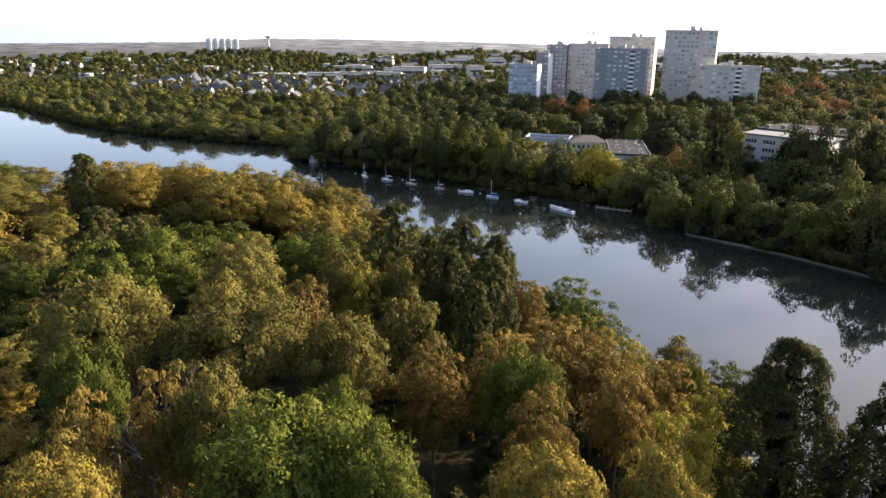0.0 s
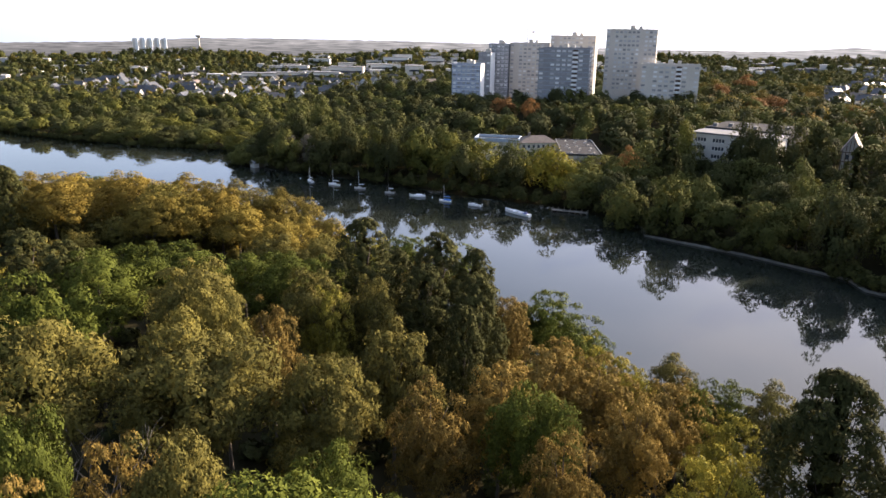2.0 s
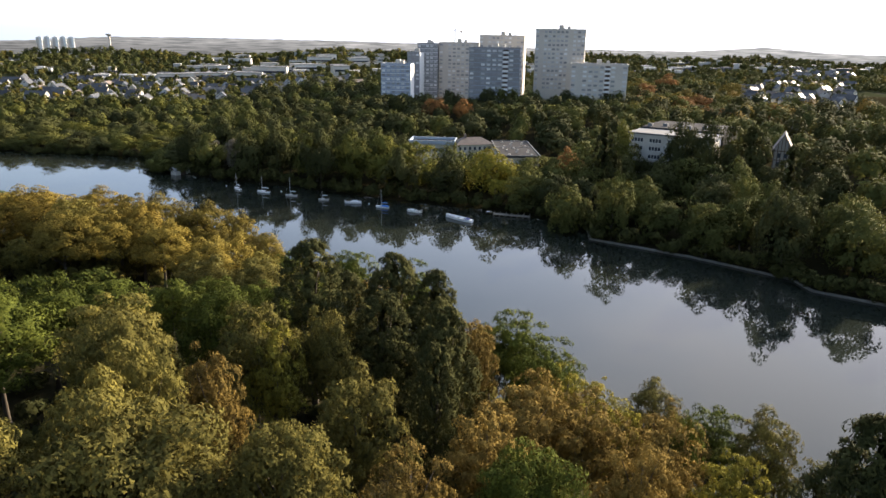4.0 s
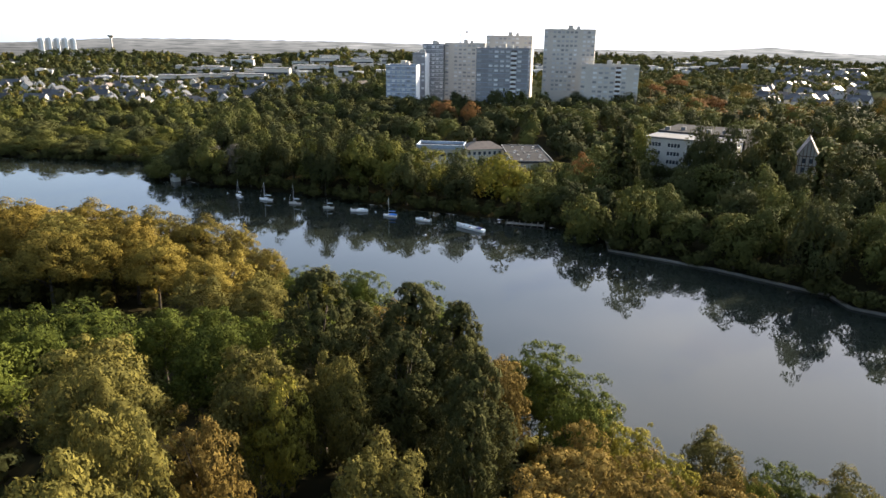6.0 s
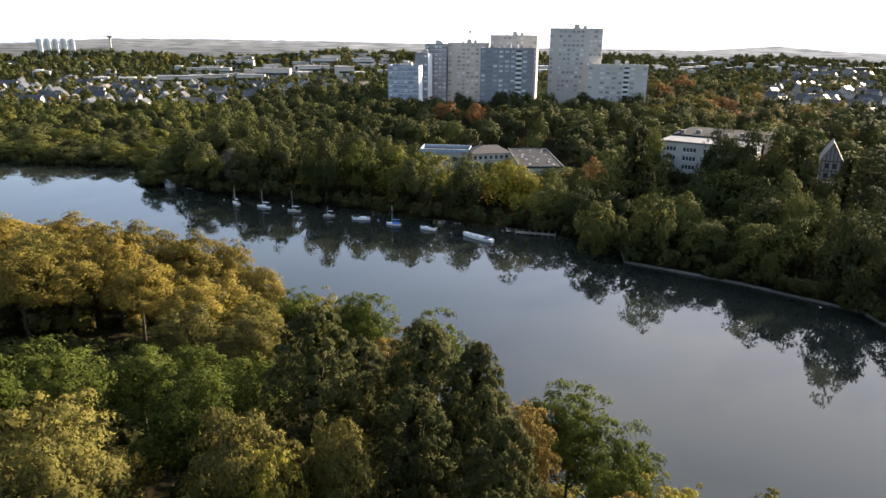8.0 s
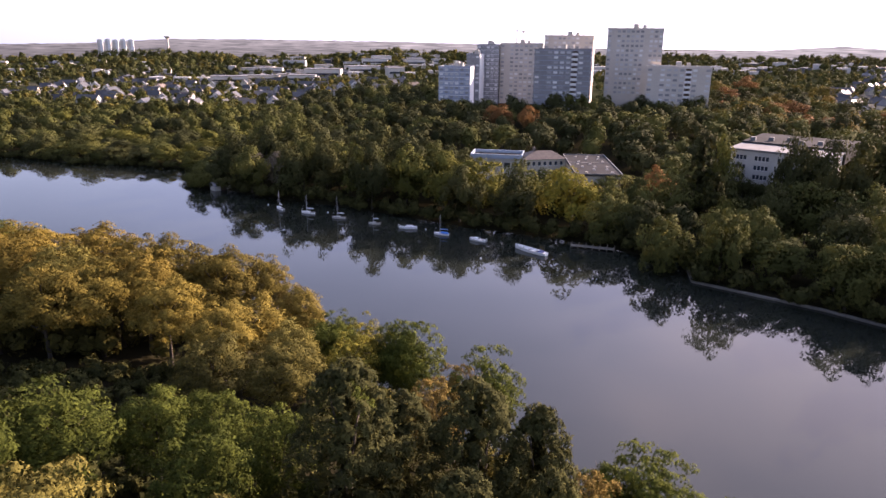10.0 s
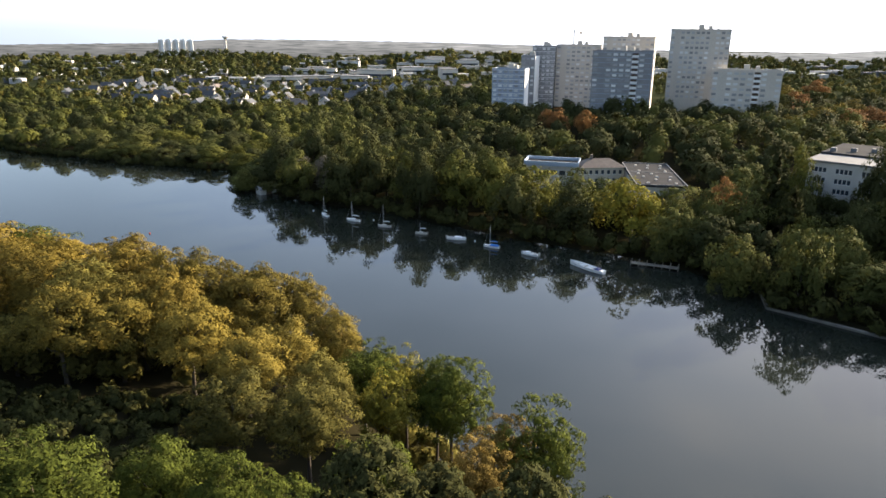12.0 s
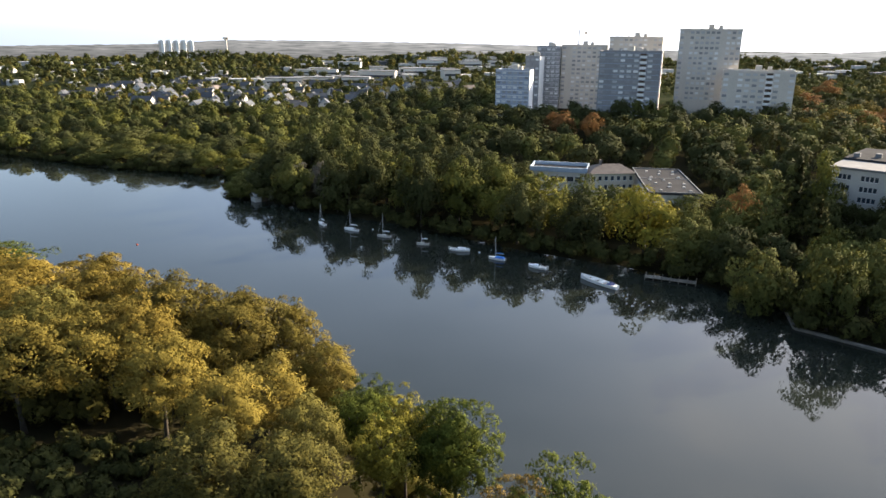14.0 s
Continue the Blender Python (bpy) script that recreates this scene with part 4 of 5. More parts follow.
def crane(x, y, z0, top, ang):
    root = thing("tower_crane", "slim tower crane behind the flats", "crane", "", pose(x, y, z0, 0, 0, ang))
    h = top - z0
    b = Build()
    for sx in (-0.6, 0.6):
        for sy in (-0.6, 0.6):
            b.box(sx - 0.12, sy - 0.12, 0, sx + 0.12, sy + 0.12, h)
    for k in range(int(h / 2)):
        b.box(-0.6, -0.7, k * 2, 0.6, -0.6, k * 2 + 0.15)
    part("mast", b.mesh("mast", ALLOY), root)
    part("jib", Build().box(-7, -0.4, h, 14, 0.4, h + 0.3).box(-7, -0.1, h + 0.9, 14, 0.1, h + 1.05).box(-0.3, -0.3, h, 0.3, 0.3, h + 2.6).mesh("jib", ALLOY), root)
    part("counterweight", Build().box(-7, -0.6, h - 1.5, -5, 0.6, h, 0.1).mesh("counterweight", CONCRETE), root)


crane(134, 620, 10, 61, 200)


# ---- buildings on the far bank ----
def school_block():
    """Flat-roofed school hall with roof lights."""
    z = 13.0
    root = thing("school_hall", "low school hall with a grey felt roof and roof lights", "building", "", Matrix.Translation((87.2, 299.7, 0)) @ Matrix.Rotation(radians(79), 4, "Z"))
    part("wall", Build().box(-20, -7.4, 3, 20, 7.4, z - 0.6).mesh("wall", WHITE), root)
    part("roof", Build().box(-20.5, -8.0, z - 0.6, 20.5, 8.0, z).mesh("roof", FLAT_ROOF), root)
    rim = Build().box(-20.5, -8.0, z + 0.004, 20.5, -7.7, z + 0.3).box(-20.5, 7.7, z + 0.004, 20.5, 8.0, z + 0.3).box(-20.5, -7.7, z + 0.004, -20.2, 7.7, z + 0.3).box(20.2, -7.7, z + 0.004, 20.5, 7.7, z + 0.3)
    part("roof_edge", rim.mesh("roof_edge", ZINC), root)
    dome = Build().box(-0.45, -0.45, 0, 0.45, 0.45, 0.4, 0.15).mesh("roof_light", CONCRETE)
    for i in range(7):
        for j in range(3):
            if (i * 3 + j) % 4 != 1:
                part("roof_light", dome, root, m=Matrix.Translation((-17 + i * 5.3, -5 + j * 4.4 + (i % 2), z + 0.004)))
    part("joint_strip", Build().box(2, -7.7, z + 0.004, 2.4, 7.7, z + 0.15).mesh("joint_strip", ZINC), root)


school_block()


def hip_house():
    root = thing("school_house", "cream two storey house with a brown hipped roof", "house", "", Matrix.Translation((73, 316, 0)) @ Matrix.Rotation(radians(4), 4, "Z"))
    part("wall", Build().box(-8, -4.5, 4, 8, 4.5, 13).mesh("wall", CREAM), root)
    v = [(-8.7, -5.2, 13), (8.7, -5.2, 13), (8.7, 5.2, 13), (-8.7, 5.2, 13), (-4, 0, 15.6), (4, 0, 15.6)]
    part("roof", mesh_of("roof", v, [(0, 1, 5, 4), (1, 2, 5), (2, 3, 4, 5), (3, 0, 4), (3, 2, 1, 0)], TILE_ROOF), root)
    pane = Build().box(-0.5, -0.08, 0, 0.5, -0.004, 1.4).mesh("window", GLASS)
    sill = Build().box(-0.65, -0.2, -0.12, 0.65, -0.004, -0.004).mesh("window_sill", PALE)
    for k in range(7):
        for z in (7.6, 10.6):
            w = part("window", pane, root, m=Matrix.Translation((-6.6 + k * 2.2, -4.5, z)))
            part("window_sill", sill, w)
    part("chimney", Build().box(-3.4, -0.5, 14.5, -2.6, 0.5, 17, 0.05).mesh("chimney", TILE_ROOF), root)


hip_house()


def blue_hall():
    root = thing("canteen_building", "flat roofed building with a pale blue roof fascia", "building", "", Matrix.Translation((57, 321, 0)) @ Matrix.Rotation(radians(-18), 4, "Z"))
    part("wall", Build().box(-9, -5, 4, 9, 5, 13).mesh("wall", WHITE), root)
    part("roof", Build().box(-9.5, -5.5, 13.0, 9.5, 5.5, 13.3).mesh("roof", FLAT_ROOF), root)
    f = Build().box(-9.9, -5.9, 12.8, 9.9, -5.5, 14.4).box(-9.9, 5.5, 12.8, 9.9, 5.9, 14.4).box(-9.9, -5.5, 12.8, -9.5, 5.5, 14.4).box(9.5, -5.5, 12.8, 9.9, 5.5, 14.4)
    part("fascia", f.mesh("fascia", SKYBLUE), root, "pale blue metal roof fascia")
    pane = Build().box(-1.1, -0.08, 0, 1.1, -0.004, 1.6).mesh("window", GLASS)
    for k in range(6):
        part("window", pane, root, m=Matrix.Translation((-7.4 + k * 2.9, -5, 9.6)))


blue_hall()


def long_school():
    """Long three storey wing with a lower wide roof behind."""
    root = thing("school_wing", "white three storey school wing with rows of windows", "building", "", Matrix.Translation((121.5, 265.5, 0)) @ Matrix.Rotation(radians(-46), 4, "Z"))
    L, D = 30, 13
    part("wall", Build().box(0, 0, 8, L, D, 23.4).mesh("wall", WHITE), root)
    part("roof", Build().box(-0.6, -0.6, 23.4, L + 0.6, D + 0.6, 24).mesh("roof", ZINC), root)
    part("back_roof", Build().box(-0.6, D + 0.61, 20, L + 0.6, D + 26, 24.6).mesh("back_roof", FLAT_ROOF), root, "dark flat roof of the rear wing")
    pane = Build().box(-0.4, -0.08, 0, 0.4, -0.004, 1.35).mesh("window", GLASS)
    sill = Build().box(-0.45, -0.16, -0.12, 0.45, -0.004, -0.004).mesh("window_sill", PALE)
    for row in range(3):
        for k in range(25):
            if k % 6 < 4:
                w = part("window", pane, root, m=Matrix.Translation((1.2 + k * 1.13, 0, 14.7 + row * 2.95)))
                part("window_sill", sill, w)
    pipe = Build().box(-0.8, -0.8, 0, 0.8, 0.8, 1.2, 0.1).mesh("roof_vent", ZINC)
    for k in range(6):
        part("roof_vent", pipe, root, m=Matrix.Translation((2 + k * 5, D + 4 + 3 * (k % 3), 24.6)))


long_school()


def villa():
    root = thing("timber_villa", "tall gabled villa with dark timber framing on white walls", "house", "", Matrix.Translation((165, 236, 0)) @ Matrix.Rotation(radians(-38), 4, "Z"))
    w, d = 2.9, 5.5
    v = [(-w, 0, 8), (w, 0, 8), (w, 0, 21), (0, 0, 26), (-w, 0, 21), (-w, d * 2, 8), (w, d * 2, 8), (w, d * 2, 21), (0, d * 2, 26), (-w, d * 2, 21)]
    part("wall", mesh_of("wall", v, [(0, 1, 2, 3, 4), (9, 8, 7, 6, 5), (1, 6, 7, 2), (5, 0, 4, 9)], TIMBER_WALL), root)
    for s in (-1, 1):
        rv = [(s * (w + 0.6), -0.7, 20.3), (s * (w + 0.6), d * 2 + 0.7, 20.3), (0, d * 2 + 0.7, 26.4), (0, -0.7, 26.4)]
        rv += [(x, y, z - 0.3) for x, y, z in rv]
        part("roof", mesh_of("roof", rv, [(0, 1, 2, 3), (7, 6, 5, 4), (0, 4, 5, 1), (2, 6, 7, 3), (3, 7, 4, 0), (1, 5, 6, 2)], TILE_ROOF), root)
    for x in (-2.7, -1.6, -0.55, 0.55, 1.6, 2.7):
        part("timber_post", Build().box(x - 0.11, -0.1, 14, x + 0.11, -0.004, 21 + 1.6 * (2.7 - abs(x))).mesh("timber_post", TIMBER), root)
    for z in (14, 17, 20.2):
        part("timber_beam", Build().box(-2.85, -0.13, z, 2.85, -0.104, z + 0.3).mesh("timber_beam", TIMBER), root)
    pane = Build().box(-0.55, -0.12, 0, 0.55, -0.02, 1.6).mesh("window", GLASS)
    for z in (14.9, 18):
        for x in (-1.05, 1.05):
            part("window", pane, root, m=Matrix.Translation((x, 0, z)))


villa()


# ---- houses ----
def house_kind(label, w, d, h, rise, wall_mat, roof_mat, name="house"):
    """A gabled house: gables at both ends of its length w."""
    root = thing(name, label, "house", "houses of the estate")
    v = [(-w, -d, -1), (w, -d, -1), (w, d, -1), (-w, d, -1), (-w, -d, h), (w, -d, h), (w, d, h), (-w, d, h), (-w, 0, h + rise), (w, 0, h + rise)]
    part("wall", mesh_of("wall", v, [(0, 1, 5, 4), (2, 3, 7, 6), (1, 2, 6, 9, 5), (3, 0, 4, 8, 7)], wall_mat), root)
    for s in (-1, 1):
        e = 0.5
        rv = [(-w - 0.35, s * (d + e), h - e * rise / d + 0.15), (w + 0.35, s * (d + e), h - e * rise / d + 0.15), (w + 0.35, 0, h + rise + 0.15), (-w - 0.35, 0, h + rise + 0.15)]
        rv += [(x, y, z - 0.2) for x, y, z in rv]
        slope = part("roof", mesh_of("roof", rv, [(0, 1, 2, 3), (7, 6, 5, 4), (0, 4, 5, 1), (2, 6, 7, 3), (3, 7, 4, 0), (1, 5, 6, 2)], roof_mat), root)
    part("chimney", Build().box(w * 0.6, -0.4, h + rise * 0.5, w * 0.6 + 0.7, 0.4, h + rise + 1.0, 0.05).mesh("chimney", TILE_ROOF), slope)
    pane = Build().box(-0.6, -0.06, 0, 0.6, -0.004, 1.2).mesh("window", GLASS)
    for x in (-w * 0.55, 0, w * 0.55):
        part("window", pane, root, m=Matrix.Translation((x, -d, 1.1)))
    part("window", pane, root, m=Matrix.Translation((-w, 0, 3.6)) @ Matrix.Rotation(radians(-90), 4, "Z"))
    part("window", pane, root, m=Matrix.Translation((w, 0, 3.6)) @ Matrix.Rotation(radians(90), 4, "Z"))
    return root


HOUSES = [
    house_kind("white rendered house with a dark slate roof", 5.5, 4.4, 3.0, 4.2, WHITE, SLATE),
    house_kind("cream rendered house with a dark slate roof", 5.0, 4.2, 3.4, 4.0, CREAM, SLATE),
    house_kind("white rendered house with a brown tiled roof", 6.0, 4.4, 2.8, 3.4, WHITE, TILE_ROOF),
    house_kind("long white terrace with a slate roof", 9.0, 4.7, 3.6, 3.8, WHITE, SLATE),
]
for k, (x, y) in enumerate([(-92, 612), (-74, 606), (-82, 634), (-58, 628)]):
    HOUSES[k].matrix_basis = pose(x, y, ground(x, y), 0, 0, (80, 20, 150, 95)[k])


def estate():
    g = random.Random(21)
    done = [(-92, 612), (-74, 606), (-82, 634), (-58, 628)]
    zones = [(-300, -20, 590, 930, 145, (0, 90)), (-40, 60, 640, 830, 18, (20, 110)), (240, 700, 290, 940, 130, (31, 121, 121, 78, 165))]
    for x0, x1, y0, y1, count, turns in zones:
        made = tries = 0
        while made < count and tries < 6000:
            tries += 1
            x, y = g.uniform(x0, x1), g.uniform(y0, y1)
            if x < 0 and y < 585 - 0.55 * (x + 70):
                continue
            if x > 200 and (y < 1.15 * x + 10 or y > 1.15 * x + 135):
                continue
            if any((x - a) ** 2 + (y - b) ** 2 < 12 ** 2 for a, b in done):
                continue
            done.append((x, y))
            s = g.uniform(0.7, 0.98)
            ob = copy_thing(HOUSES[(0, 1, 2, 0, 1, 0, 3)[made % 7]], pose(x, y, ground(x, y), 0, 0, g.choice(turns) + g.uniform(-14, 14)) @ Matrix.Scale(s, 4))
            made += 1
    return done


HOUSE_SPOTS = estate()


# ---- far town and woods ----
def far_blocks():
    """Low sheds, schools and shops of the town beyond the estate."""
    g = random.Random(33)
    spots = []
    while len(spots) < 30:
        x, y = g.uniform(-130, 170), g.uniform(850, 1250)
        if all(abs(x - a) > 30 or abs(y - b) > 26 for a, b, *_ in spots):
            spots.append((x, y, g.uniform(16, 42), g.uniform(12, 20), g.uniform(6, 12)))
    for k, (x, y, w, d, h) in enumerate(spots):
        z = ground(x, y)
        root = thing("warehouse", "long low white commercial building with a flat roof", "building", "commercial buildings", pose(x, y, z, 0, 0, g.uniform(-14, 14)))
        part("wall", Build().box(-w / 2, -d / 2, -1, w / 2, d / 2, h).mesh("wall", CONCRETE if k % 2 else WHITE), root)
        part("roof", Build().box(-w / 2 - 0.4, -d / 2 - 0.4, h + 0.004, w / 2 + 0.4, d / 2 + 0.4, h + 0.5).mesh("roof", ZINC), root)
        part("window_band", Build().box(-w * 0.45, -d / 2 - 0.1, h * 0.4, w * 0.45, -d / 2 - 0.004, h * 0.62).mesh("window_band", GLASS), root)
    b, c = Build(), Build()
    for i in range(330):
        y = 850 + 470 * g.random()
        x = g.uniform(-0.85, 0.95) * y
        if math.hypot(x, y) > 1320:
            continue
        z = ground(x, y)
        s = 1 + y / 2400
        w, d, h = g.uniform(4, 15) * s, g.uniform(4, 8) * s, g.uniform(3.5, 6) * s ** 0.5
        (b if i % 3 else c).box(x - w / 2, y - d / 2, z - 2, x + w / 2, y + d / 2, z + h)
    tagged(new("far_town", b.mesh("far_town", WHITE)), "distant pale town buildings among trees", "buildings", kind="stuff")
    tagged(new("far_town_roofs", c.mesh("far_town_roofs", SLATE)), "distant dark roofed town buildings among trees", "buildings", kind="stuff")


far_blocks()


def far_flats():
    for k in range(5):
        x, y = -406 + k * 12.3, 1340
        z = 45 - ground(x, y) + 0.6 * (k % 2)
        root = thing("distant_tower", "distant pale tower of flats on the skyline", "building", "towers on the skyline", pose(x, y, ground(x, y), 0, 0, 12))
        # shade painted as a darker left front; the pale wall colour carries haze
        part("wall", Build().box(-4.5, -4.4, -2, 3.5, 4.4, z).mesh("wall", PALE), root)
        part("roof_hut", Build().box(-1.6, -1.6, z + 0.004, 1.1, 1.6, z + 1.2).mesh("roof_hut", CONCRETE), root)
        part("dark_front", Build().box(-4.65, -4.65, 2, -0.5, -4.404, z - 1).mesh("dark_front", CONCRETE), root)
    x, y = -298, 1340
    root = thing("water_tower", "concrete water tower with a flared bowl on the skyline", "water tower", "", pose(x, y, ground(x, y)))
    z = 51.4 - ground(x, y)
    part("shaft", Build().tube([(0, 0, -2), (0, 0, z - 5)], [1.7, 1.4], 12).mesh("shaft", CONCRETE, True), root)
    part("bowl", Build().tube([(0, 0, z - 5), (0, 0, z - 1.7), (0, 0, z)], [1.4, 5.2, 5.2], 16).mesh("bowl", CONCRETE), root)


far_flats()


def far_woods():
    """Hedges, gardens and woods out to the skyline."""
    g = np.random.default_rng(77)
    y = 590 + 740 * g.random(8000) ** 1.2
    x = g.uniform(-0.95, 1.05, 8000) * y
    inside = np.hypot(x, y) < 1330
    x, y = x[inside], y[inside]
    z = land(x, y)
    homes = np.array(HOUSE_SPOTS)
    rows = {}
    for px, py, pz in zip(x.tolist(), y.tolist(), z.tolist()):
        if 60 < px < 230 and py < 640:
            continue
        lump = noise.noise((px / 150, py / 190, 3))
        if lump < 0 and py > 650 and g.random() < 0.5:
            continue
        if np.min((homes[:, 0] - px) ** 2 + (homes[:, 1] - py) ** 2) < 30:
            continue
        band = 0 if py < 900 else 1 if py < 1150 else 2
        r = g.uniform(2.6, 5.5) * (1, 1.35, 1.8)[band]
        h = g.uniform(4.5, 9.5) * (1 + 1.3 * max(0, lump)) * (1, 1.2, 1.5)[band]
        leaf = ("dark", "mid", "dark", "dark", "mid", "olive")[int(g.integers(0, 6))]
        rows.setdefault((band, leaf), []).append((px, py, pz - 0.5, r, h))
    for k in range(110):                          # taller clumps along the skyline, and before the distant towers
        b, d = (g.uniform(-46, 46), g.uniform(1180, 1330)) if k < 92 else (-17.6 + 0.3 * (k - 92), 1290)
        px, py = d * math.sin(radians(b)), d * math.cos(radians(b))
        rows.setdefault((2, ("dark", "mid")[k % 2]), []).append((px, py, ground(px, py) - 0.5, g.uniform(7, 13), g.uniform(9, 16) if k < 92 else g.uniform(19, 23)))
    for hx, hy in HOUSE_SPOTS:                    # a bush or a small tree in each garden
        for k in range(2):
            a = g.uniform(0, 6.28)
            px, py = hx + 8 * math.cos(a), hy + 8 * math.sin(a)
            rows.setdefault((0, ("mid", "dark", "olive", "gold", "mid")[int(g.integers(0, 5))]), []).append((px, py, ground(px, py) - 0.5, g.uniform(1.6, 3.4), g.uniform(3, 7.5)))
    for i, ((band, leaf), spots) in enumerate(sorted(rows.items())):
        leaf_cloud(("garden_trees", "distant_wood", "skyline_wood")[band], "mixed " + ("garden trees between houses", "woods beyond the estate", "woods along the skyline")[band],
                   spots, (70, 44, 34)[band], (1.0, 1.7, 2.6)[band], leaf, 500 + i)


far_woods()


def distance():
    """The hazy country beyond the town: a plain ring far behind everything, with the run of its skyline."""
    m, n, l, p = material("hazy_distance")
    coord, turn, t = n.new("ShaderNodeTexCoord"), n.new("ShaderNodeMapping"), n.new("ShaderNodeTexNoise")
    turn.inputs["Scale"].default_value = (0.03, 0.03, 0.42)
    t.inputs["Scale"].default_value, t.inputs["Detail"].default_value = 1.0, 5
    l.new(coord.outputs["Object"], turn.inputs["Vector"]); l.new(turn.outputs[0], t.inputs["Vector"])
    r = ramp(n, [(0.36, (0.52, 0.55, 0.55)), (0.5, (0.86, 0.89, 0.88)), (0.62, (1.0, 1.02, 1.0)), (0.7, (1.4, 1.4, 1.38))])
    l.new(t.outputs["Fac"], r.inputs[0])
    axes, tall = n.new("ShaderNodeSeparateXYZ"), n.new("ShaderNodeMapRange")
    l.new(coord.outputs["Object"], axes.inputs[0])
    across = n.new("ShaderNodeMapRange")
    # haze put into the glow: paler with height and towards the sun
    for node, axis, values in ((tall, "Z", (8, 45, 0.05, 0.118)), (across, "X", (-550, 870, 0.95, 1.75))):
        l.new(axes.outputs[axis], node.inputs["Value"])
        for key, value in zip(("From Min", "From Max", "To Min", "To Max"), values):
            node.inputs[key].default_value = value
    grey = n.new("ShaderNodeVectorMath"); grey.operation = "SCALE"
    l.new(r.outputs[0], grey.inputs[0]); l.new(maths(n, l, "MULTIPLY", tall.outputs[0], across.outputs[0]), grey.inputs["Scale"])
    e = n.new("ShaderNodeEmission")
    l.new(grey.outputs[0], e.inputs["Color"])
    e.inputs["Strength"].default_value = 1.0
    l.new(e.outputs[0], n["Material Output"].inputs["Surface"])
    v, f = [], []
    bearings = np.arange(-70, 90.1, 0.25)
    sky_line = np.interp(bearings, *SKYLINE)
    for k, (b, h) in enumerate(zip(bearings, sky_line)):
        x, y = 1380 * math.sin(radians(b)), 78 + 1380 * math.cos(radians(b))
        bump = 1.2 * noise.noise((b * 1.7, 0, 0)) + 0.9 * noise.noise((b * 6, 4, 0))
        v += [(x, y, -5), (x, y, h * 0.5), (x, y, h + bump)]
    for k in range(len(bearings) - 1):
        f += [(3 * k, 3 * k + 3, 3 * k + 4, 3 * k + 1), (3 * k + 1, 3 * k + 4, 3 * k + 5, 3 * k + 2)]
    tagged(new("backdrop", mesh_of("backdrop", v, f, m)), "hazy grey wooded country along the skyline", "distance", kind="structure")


distance()


# ---- boats ----
def hull_mesh(name, L, B, H, mats, transom=0.75, sheer=0.25, n=13, open_boat=False):
    """A lofted hull from transom (x = 0) to bow (x = L); the keel lies below the water."""
    rings = []
    for i in range(n):
        t = i / (n - 1)
        half = B / 2 * (transom + (1 - transom) * math.sin(min(1, t / 0.45) * math.pi / 2)) * (1 if t < 0.45 else max(0.03, 1 - ((t - 0.45) / 0.55) ** 2.2))
        top = H * (1 + sheer * (t * 1.3 - 0.3) ** 2 * 2)
        keel = -0.3 * (1 - t ** 4)
        prof = [(0.0, keel), (0.55, keel * 0.7), (0.88, 0.12), (1.0, top)]
        rings.append([(t * L, s * half, z) for s, z in prof] + [(t * L, -s * half, z) for s, z in reversed(prof[1:])])
    v = [p for r in rings for p in r]
    k = len(rings[0])
    f = []
    for i in range(n - 1):
        for j in range(k):
            if j == 3:
                continue
            f.append((i * k + j, i * k + (j + 1) % k, (i + 1) * k + (j + 1) % k, (i + 1) * k + j))
    f.append(tuple(range(k)))
    if not open_boat:
        for i in range(n - 1):
            f.append((i * k + 4, i * k + 3, (i + 1) * k + 3, (i + 1) * k + 4))
    else:   # inner floor and sides
        m = len(v)
        for i in range(n):
            a, b = rings[i][3], rings[i][4]
            for y, z in ((a[1] * 0.93, a[2]), (a[1] * 0.75, 0.1), (b[1] * 0.75, 0.1), (b[1] * 0.93, b[2])):
                v.append((a[0] if 0 < i < n - 1 else a[0] + (0.1 if i == 0 else -0.1), y, z))
        for i in range(n - 1):
            for j in range(3):
                f.append((m + i * 4 + j, m + (i + 1) * 4 + j, m + (i + 1) * 4 + j + 1, m + i * 4 + j + 1))
            f.append((i * k + 3, (i + 1) * k + 3, m + (i + 1) * 4, m + i * 4))
            f.append((i * k + 4, m + i * 4 + 3, m + (i + 1) * 4 + 3, (i + 1) * k + 4))
    return mesh_of(name, v, f, mats)


def boat_root(label, name, stern, bow, group="moored boats"):
    d = Vector((bow[0] - stern[0], bow[1] - stern[1], 0))
    return d.length, thing(name, label, "boat", group, Matrix.Translation((stern[0], stern[1], 0.02)) @ Matrix.Rotation(math.atan2(d.y, d.x), 4, "Z"))


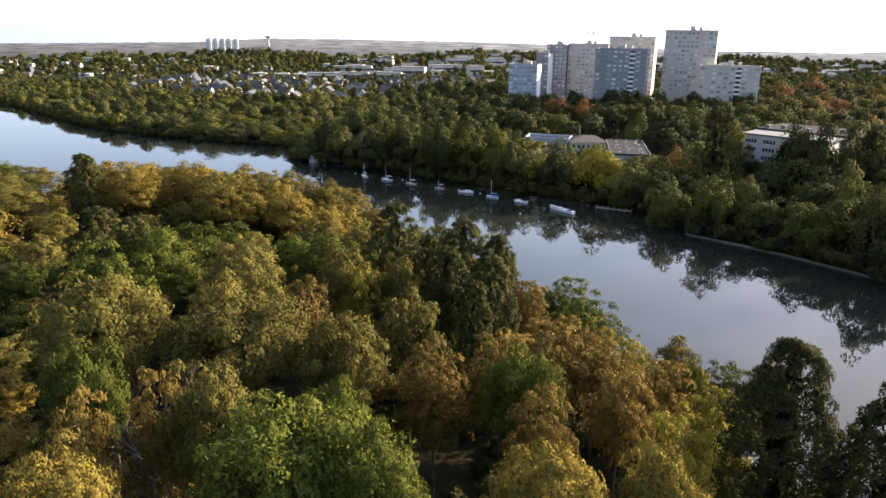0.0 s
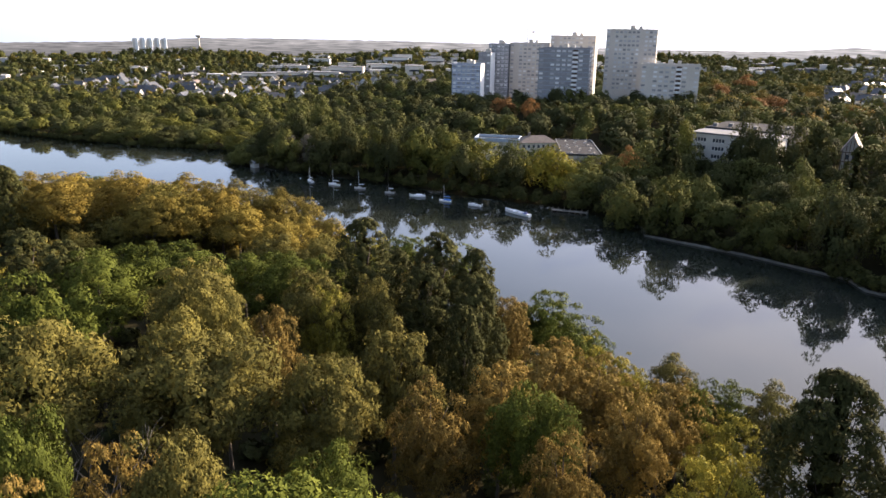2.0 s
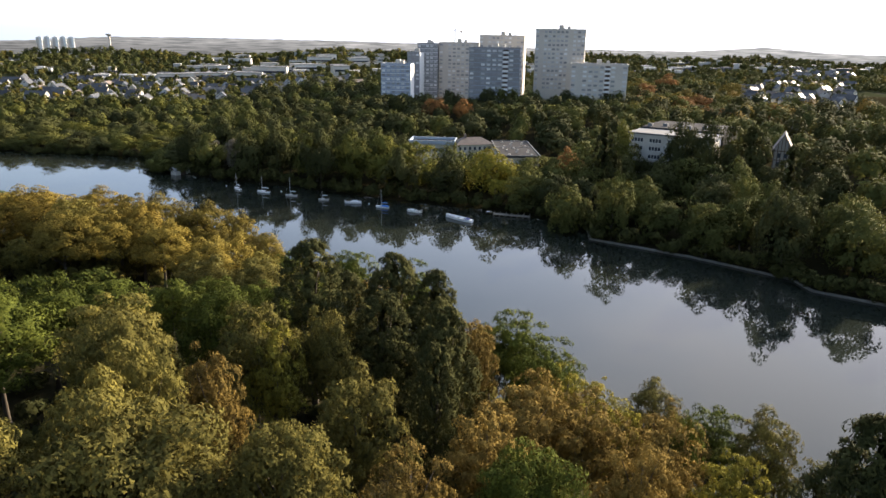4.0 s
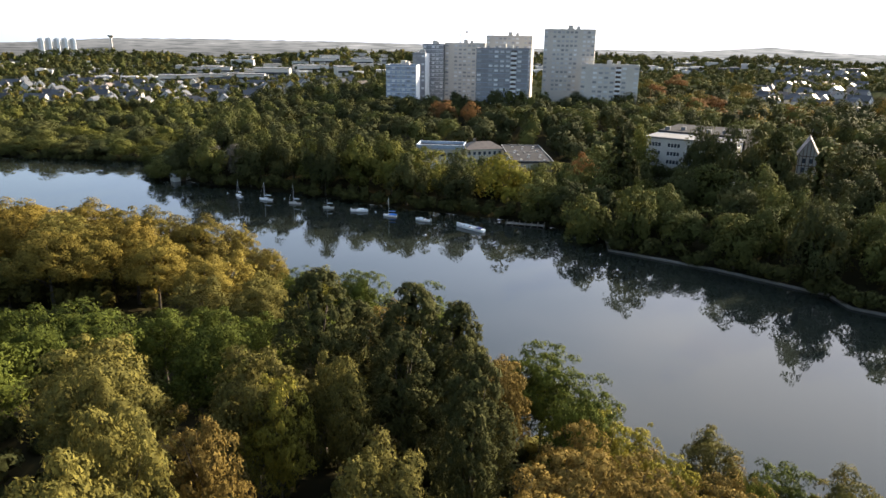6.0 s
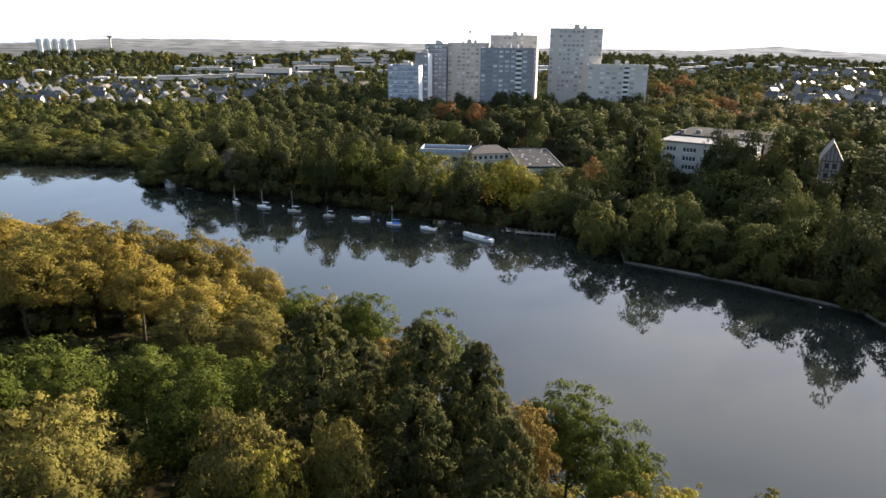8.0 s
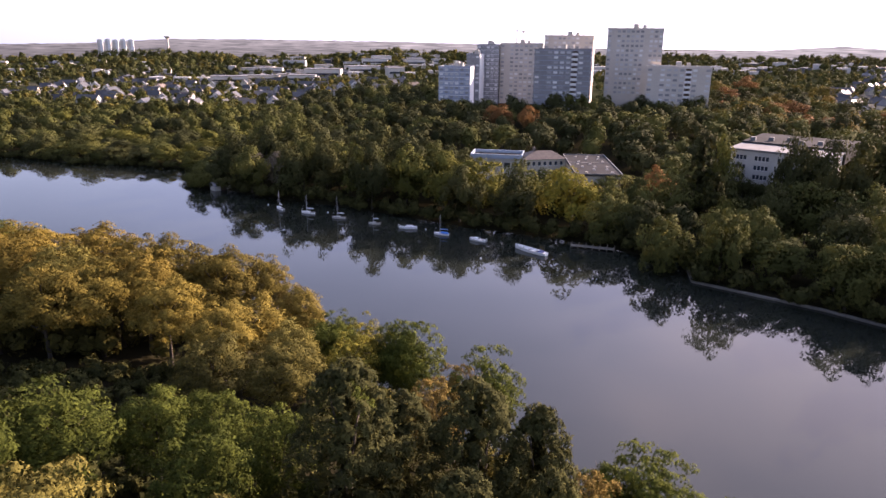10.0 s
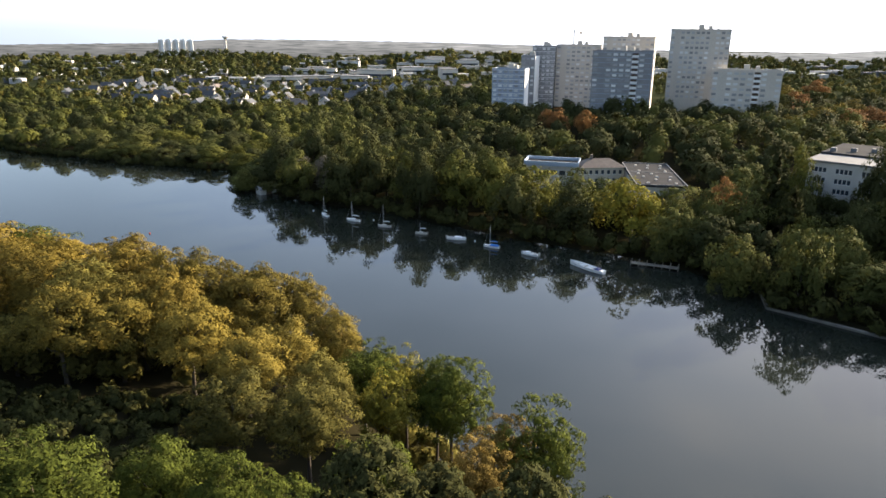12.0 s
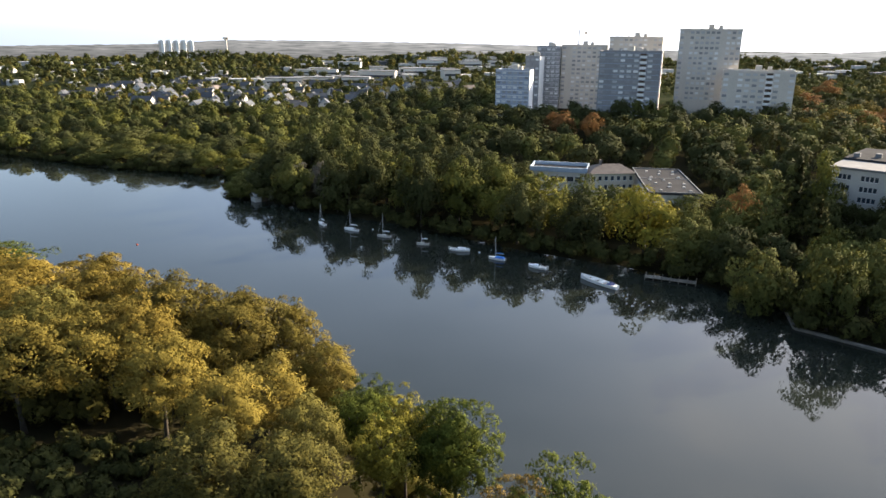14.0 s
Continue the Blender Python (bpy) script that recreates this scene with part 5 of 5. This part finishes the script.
def sailboat(label, stern, bow, mast, hull=HULL_WHITE, cover=None):
    L, root = boat_root(label, "sailing_boat", stern, bow)
    part("hull", hull_mesh("hull", L, L * 0.32, 0.5, hull), root)
    part("deck", Build().box(L * 0.05, -L * 0.09, 0.52, L * 0.35, L * 0.09, 0.57).mesh("deck", WOOD), root)
    part("cabin", Build().box(L * 0.38, -L * 0.1, 0.5, L * 0.68, L * 0.1, 0.85, 0.12).mesh("cabin", hull), root)
    mast_ob = part("mast", Build().tube([(L * 0.6, 0, 0.5), (L * 0.6, 0, mast)], [0.075, 0.05], 6).mesh("mast", ALLOY), root)
    part("boom", Build().tube([(L * 0.6, 0, 1.7), (L * 0.08, 0, 1.75)], [0.06, 0.05], 6).mesh("boom", ALLOY), mast_ob)
    part("furled_sail", Build().tube([(L * 0.57, 0, 1.84), (L * 0.3, 0, 1.92), (L * 0.1, 0, 1.86)], [0.1, 0.15, 0.08], 7).mesh("furled_sail", cover or HULL_WHITE), mast_ob)
    for s in (-1, 1):
        part("shroud", Build().tube([(L * 0.55, s * L * 0.14, 0.5), (L * 0.6, 0, mast * 0.95)], [0.015, 0.015], 4).mesh("shroud", ALLOY), mast_ob)
    part("forestay", Build().tube([(L * 0.97, 0, 0.6), (L * 0.6, 0, mast * 0.97)], [0.015, 0.015], 4).mesh("forestay", ALLOY), mast_ob)
    part("rudder", Build().box(-0.35, -0.03, -0.5, 0.02, 0.03, 0.9).mesh("rudder", WOOD), root)
    if cover:
        part("boat_cover", Build().box(L * 0.04, -L * 0.13, 0.58, L * 0.6, L * 0.13, 1.0, 0.35).mesh("boat_cover", cover), root, "blue canvas boat cover")


def cruiser(label, stern, bow):
    L, root = boat_root(label, "cabin_cruiser", stern, bow)
    part("hull", hull_mesh("hull", L, L * 0.36, 0.55, HULL_WHITE), root)
    part("cabin", Build().box(L * 0.36, -L * 0.13, 0.55, L * 0.76, L * 0.13, 1.0, 0.2).mesh("cabin", HULL_WHITE), root)
    part("windscreen", Build().box(L * 0.33, -L * 0.125, 0.95, L * 0.4, L * 0.125, 1.3, 0.1).mesh("windscreen", GLASS), root)
    part("cockpit", Build().box(L * 0.06, -L * 0.12, 0.57, L * 0.3, L * 0.12, 0.62).mesh("cockpit", HULL_GREY), root)
    part("outboard_motor", Build().box(-0.45, -0.2, 0.1, -0.02, 0.2, 1.15, 0.1).mesh("outboard_motor", HULL_GREY), root)
    part("bow_rail", Build().tube([(L * 0.8, -L * 0.1, 0.95), (L * 0.97, 0, 1.1), (L * 0.8, L * 0.1, 0.95)], [0.03] * 3, 5).mesh("bow_rail", ALLOY), root)


def yole():
    L, root = boat_root("long white open boat with thwarts and a folded blue cover", "open_boat", (52.4, 232.4), (45.8, 241.4))
    part("hull", hull_mesh("hull", L, 2.5, 0.85, HULL_WHITE, transom=0.6, open_boat=True), root)
    for k in range(6):
        part("thwart", Build().box(L * (0.2 + 0.11 * k), -1.05, 0.55, L * (0.2 + 0.11 * k) + 0.35, 1.05, 0.62).mesh("thwart", WOOD if k % 2 else HULL_WHITE), root)
    part("boat_cover", Build().box(L * 0.13, -0.95, 0.63, L * 0.24, 0.95, 1.15, 0.3).mesh("boat_cover", NAVY), root, "crumpled navy canvas")
    part("stern_deck", Build().box(0.1, -0.8, 0.7, L * 0.1, 0.8, 0.76).mesh("stern_deck", HULL_WHITE), root)
    part("samson_post", Build().box(L * 0.18, -0.08, 0.6, L * 0.18 + 0.16, 0.08, 1.7).mesh("samson_post", NAVY), root)


sailboat("small white sailing boat with bare mast on a mooring", (-23.2, 292.6), (-25.6, 296.4), 6.6)
sailboat("small white sailing boat with pale blue deck on a mooring", (-12.2, 286.2), (-16.8, 288.8), 6.4)
sailboat("grey weathered sailing dinghy with a bare mast", (-2.2, 279.0), (-6.4, 280.4), 7.2, HULL_GREY)
sailboat("low grey dinghy with a short mast", (8.8, 270.9), (5.2, 271.5), 3.4, HULL_GREY)
cruiser("white cabin cruiser moored off the wooded bank", (14.6, 266.0), (20.0, 264.2))
sailboat("small sailing boat under a bright blue cover", (28.7, 255.6), (24.5, 257.9), 6.4, HULL_WHITE, BLUE_COVER)
cruiser("small white motor boat moored near the jetty", (38.4, 247.7), (34.2, 250.7))
yole()


def jetty():
    root = thing("jetty", "weathered grey wooden landing stage on posts", "jetty", "", Matrix.Translation((62, 240.5, 0)) @ Matrix.Rotation(math.atan2(-5.3, 10.6), 4, "Z"))
    part("deck_frame", Build().box(0, -0.9, 0.42, 12, 0.9, 0.56).mesh("deck_frame", WOOD), root)
    plank = Build().box(0, -1.0, 0.564, 0.36, 1.0, 0.62).mesh("plank", WOOD)
    for k in range(30):
        part("plank", plank, root, m=Matrix.Translation((k * 0.4, 0, 0.004 * (k % 3))))
    post = Build().tube([(0, 0, -2.5), (0, 0, 1.4)], [0.13, 0.11], 7).mesh("post", WOOD)
    for k in range(7):
        for s in (-1, 1):
            part("post", post, root, m=Matrix.Translation((k * 2, s * 1.05, 0)))
    part("rail", Build().box(0, -1.1, 1.1, 4.5, -1.0, 1.2).mesh("rail", WOOD), root)


jetty()


def boathouse():
    root = thing("boathouse", "small pale boathouse with a grey roof at the water", "boathouse", "", pose(-49.6, 329.3, 0, 0, 0, 35))
    part("wall", Build().box(-3.5, -2, -0.5, 3.5, 2, 2.2).mesh("wall", WHITE), root)
    for s in (-1, 1):
        rv = [(-3.9, s * 2.5, 2.0), (3.9, s * 2.5, 2.0), (3.9, 0, 3.3), (-3.9, 0, 3.3)]
        rv += [(x, y, z - 0.15) for x, y, z in rv]
        part("roof", mesh_of("roof", rv, [(0, 1, 2, 3), (7, 6, 5, 4), (0, 4, 5, 1), (2, 6, 7, 3), (3, 7, 4, 0), (1, 5, 6, 2)], ZINC), root)
    part("door", Build().box(-1.2, -2.1, 0, 1.2, -2.004, 1.9).mesh("door", TIMBER), root)


boathouse()


def buoy(x, y, mat, label):
    root = thing("mooring_buoy", label, "buoy", "mooring buoys", pose(x, y, 0))
    part("float", Build().tube([(0, 0, -0.3), (0, 0, -0.05), (0, 0, 0.18), (0, 0, 0.34), (0, 0, 0.38)], [0.1, 0.25, 0.27, 0.16, 0.05], 10).mesh("float", mat, True), root)
    part("ring", Build().tube([(0, 0, 0.36), (0, 0, 0.5)], [0.05, 0.05], 6).mesh("ring", ALLOY), root)


RED_PAINT = rough("red_buoy_plastic", [(0.3, (0.35, 0.05, 0.03)), (0.7, (0.5, 0.08, 0.05))], 3.0, 0.5)
for x, y in ((-29, 301), (-8, 288), (22.5, 263), (34.1, 232.2)):
    buoy(x, y, HULL_WHITE, "small white mooring buoy among the boats")
buoy(-74.4, 273.5, RED_PAINT, "small red mooring buoy alone in the river")
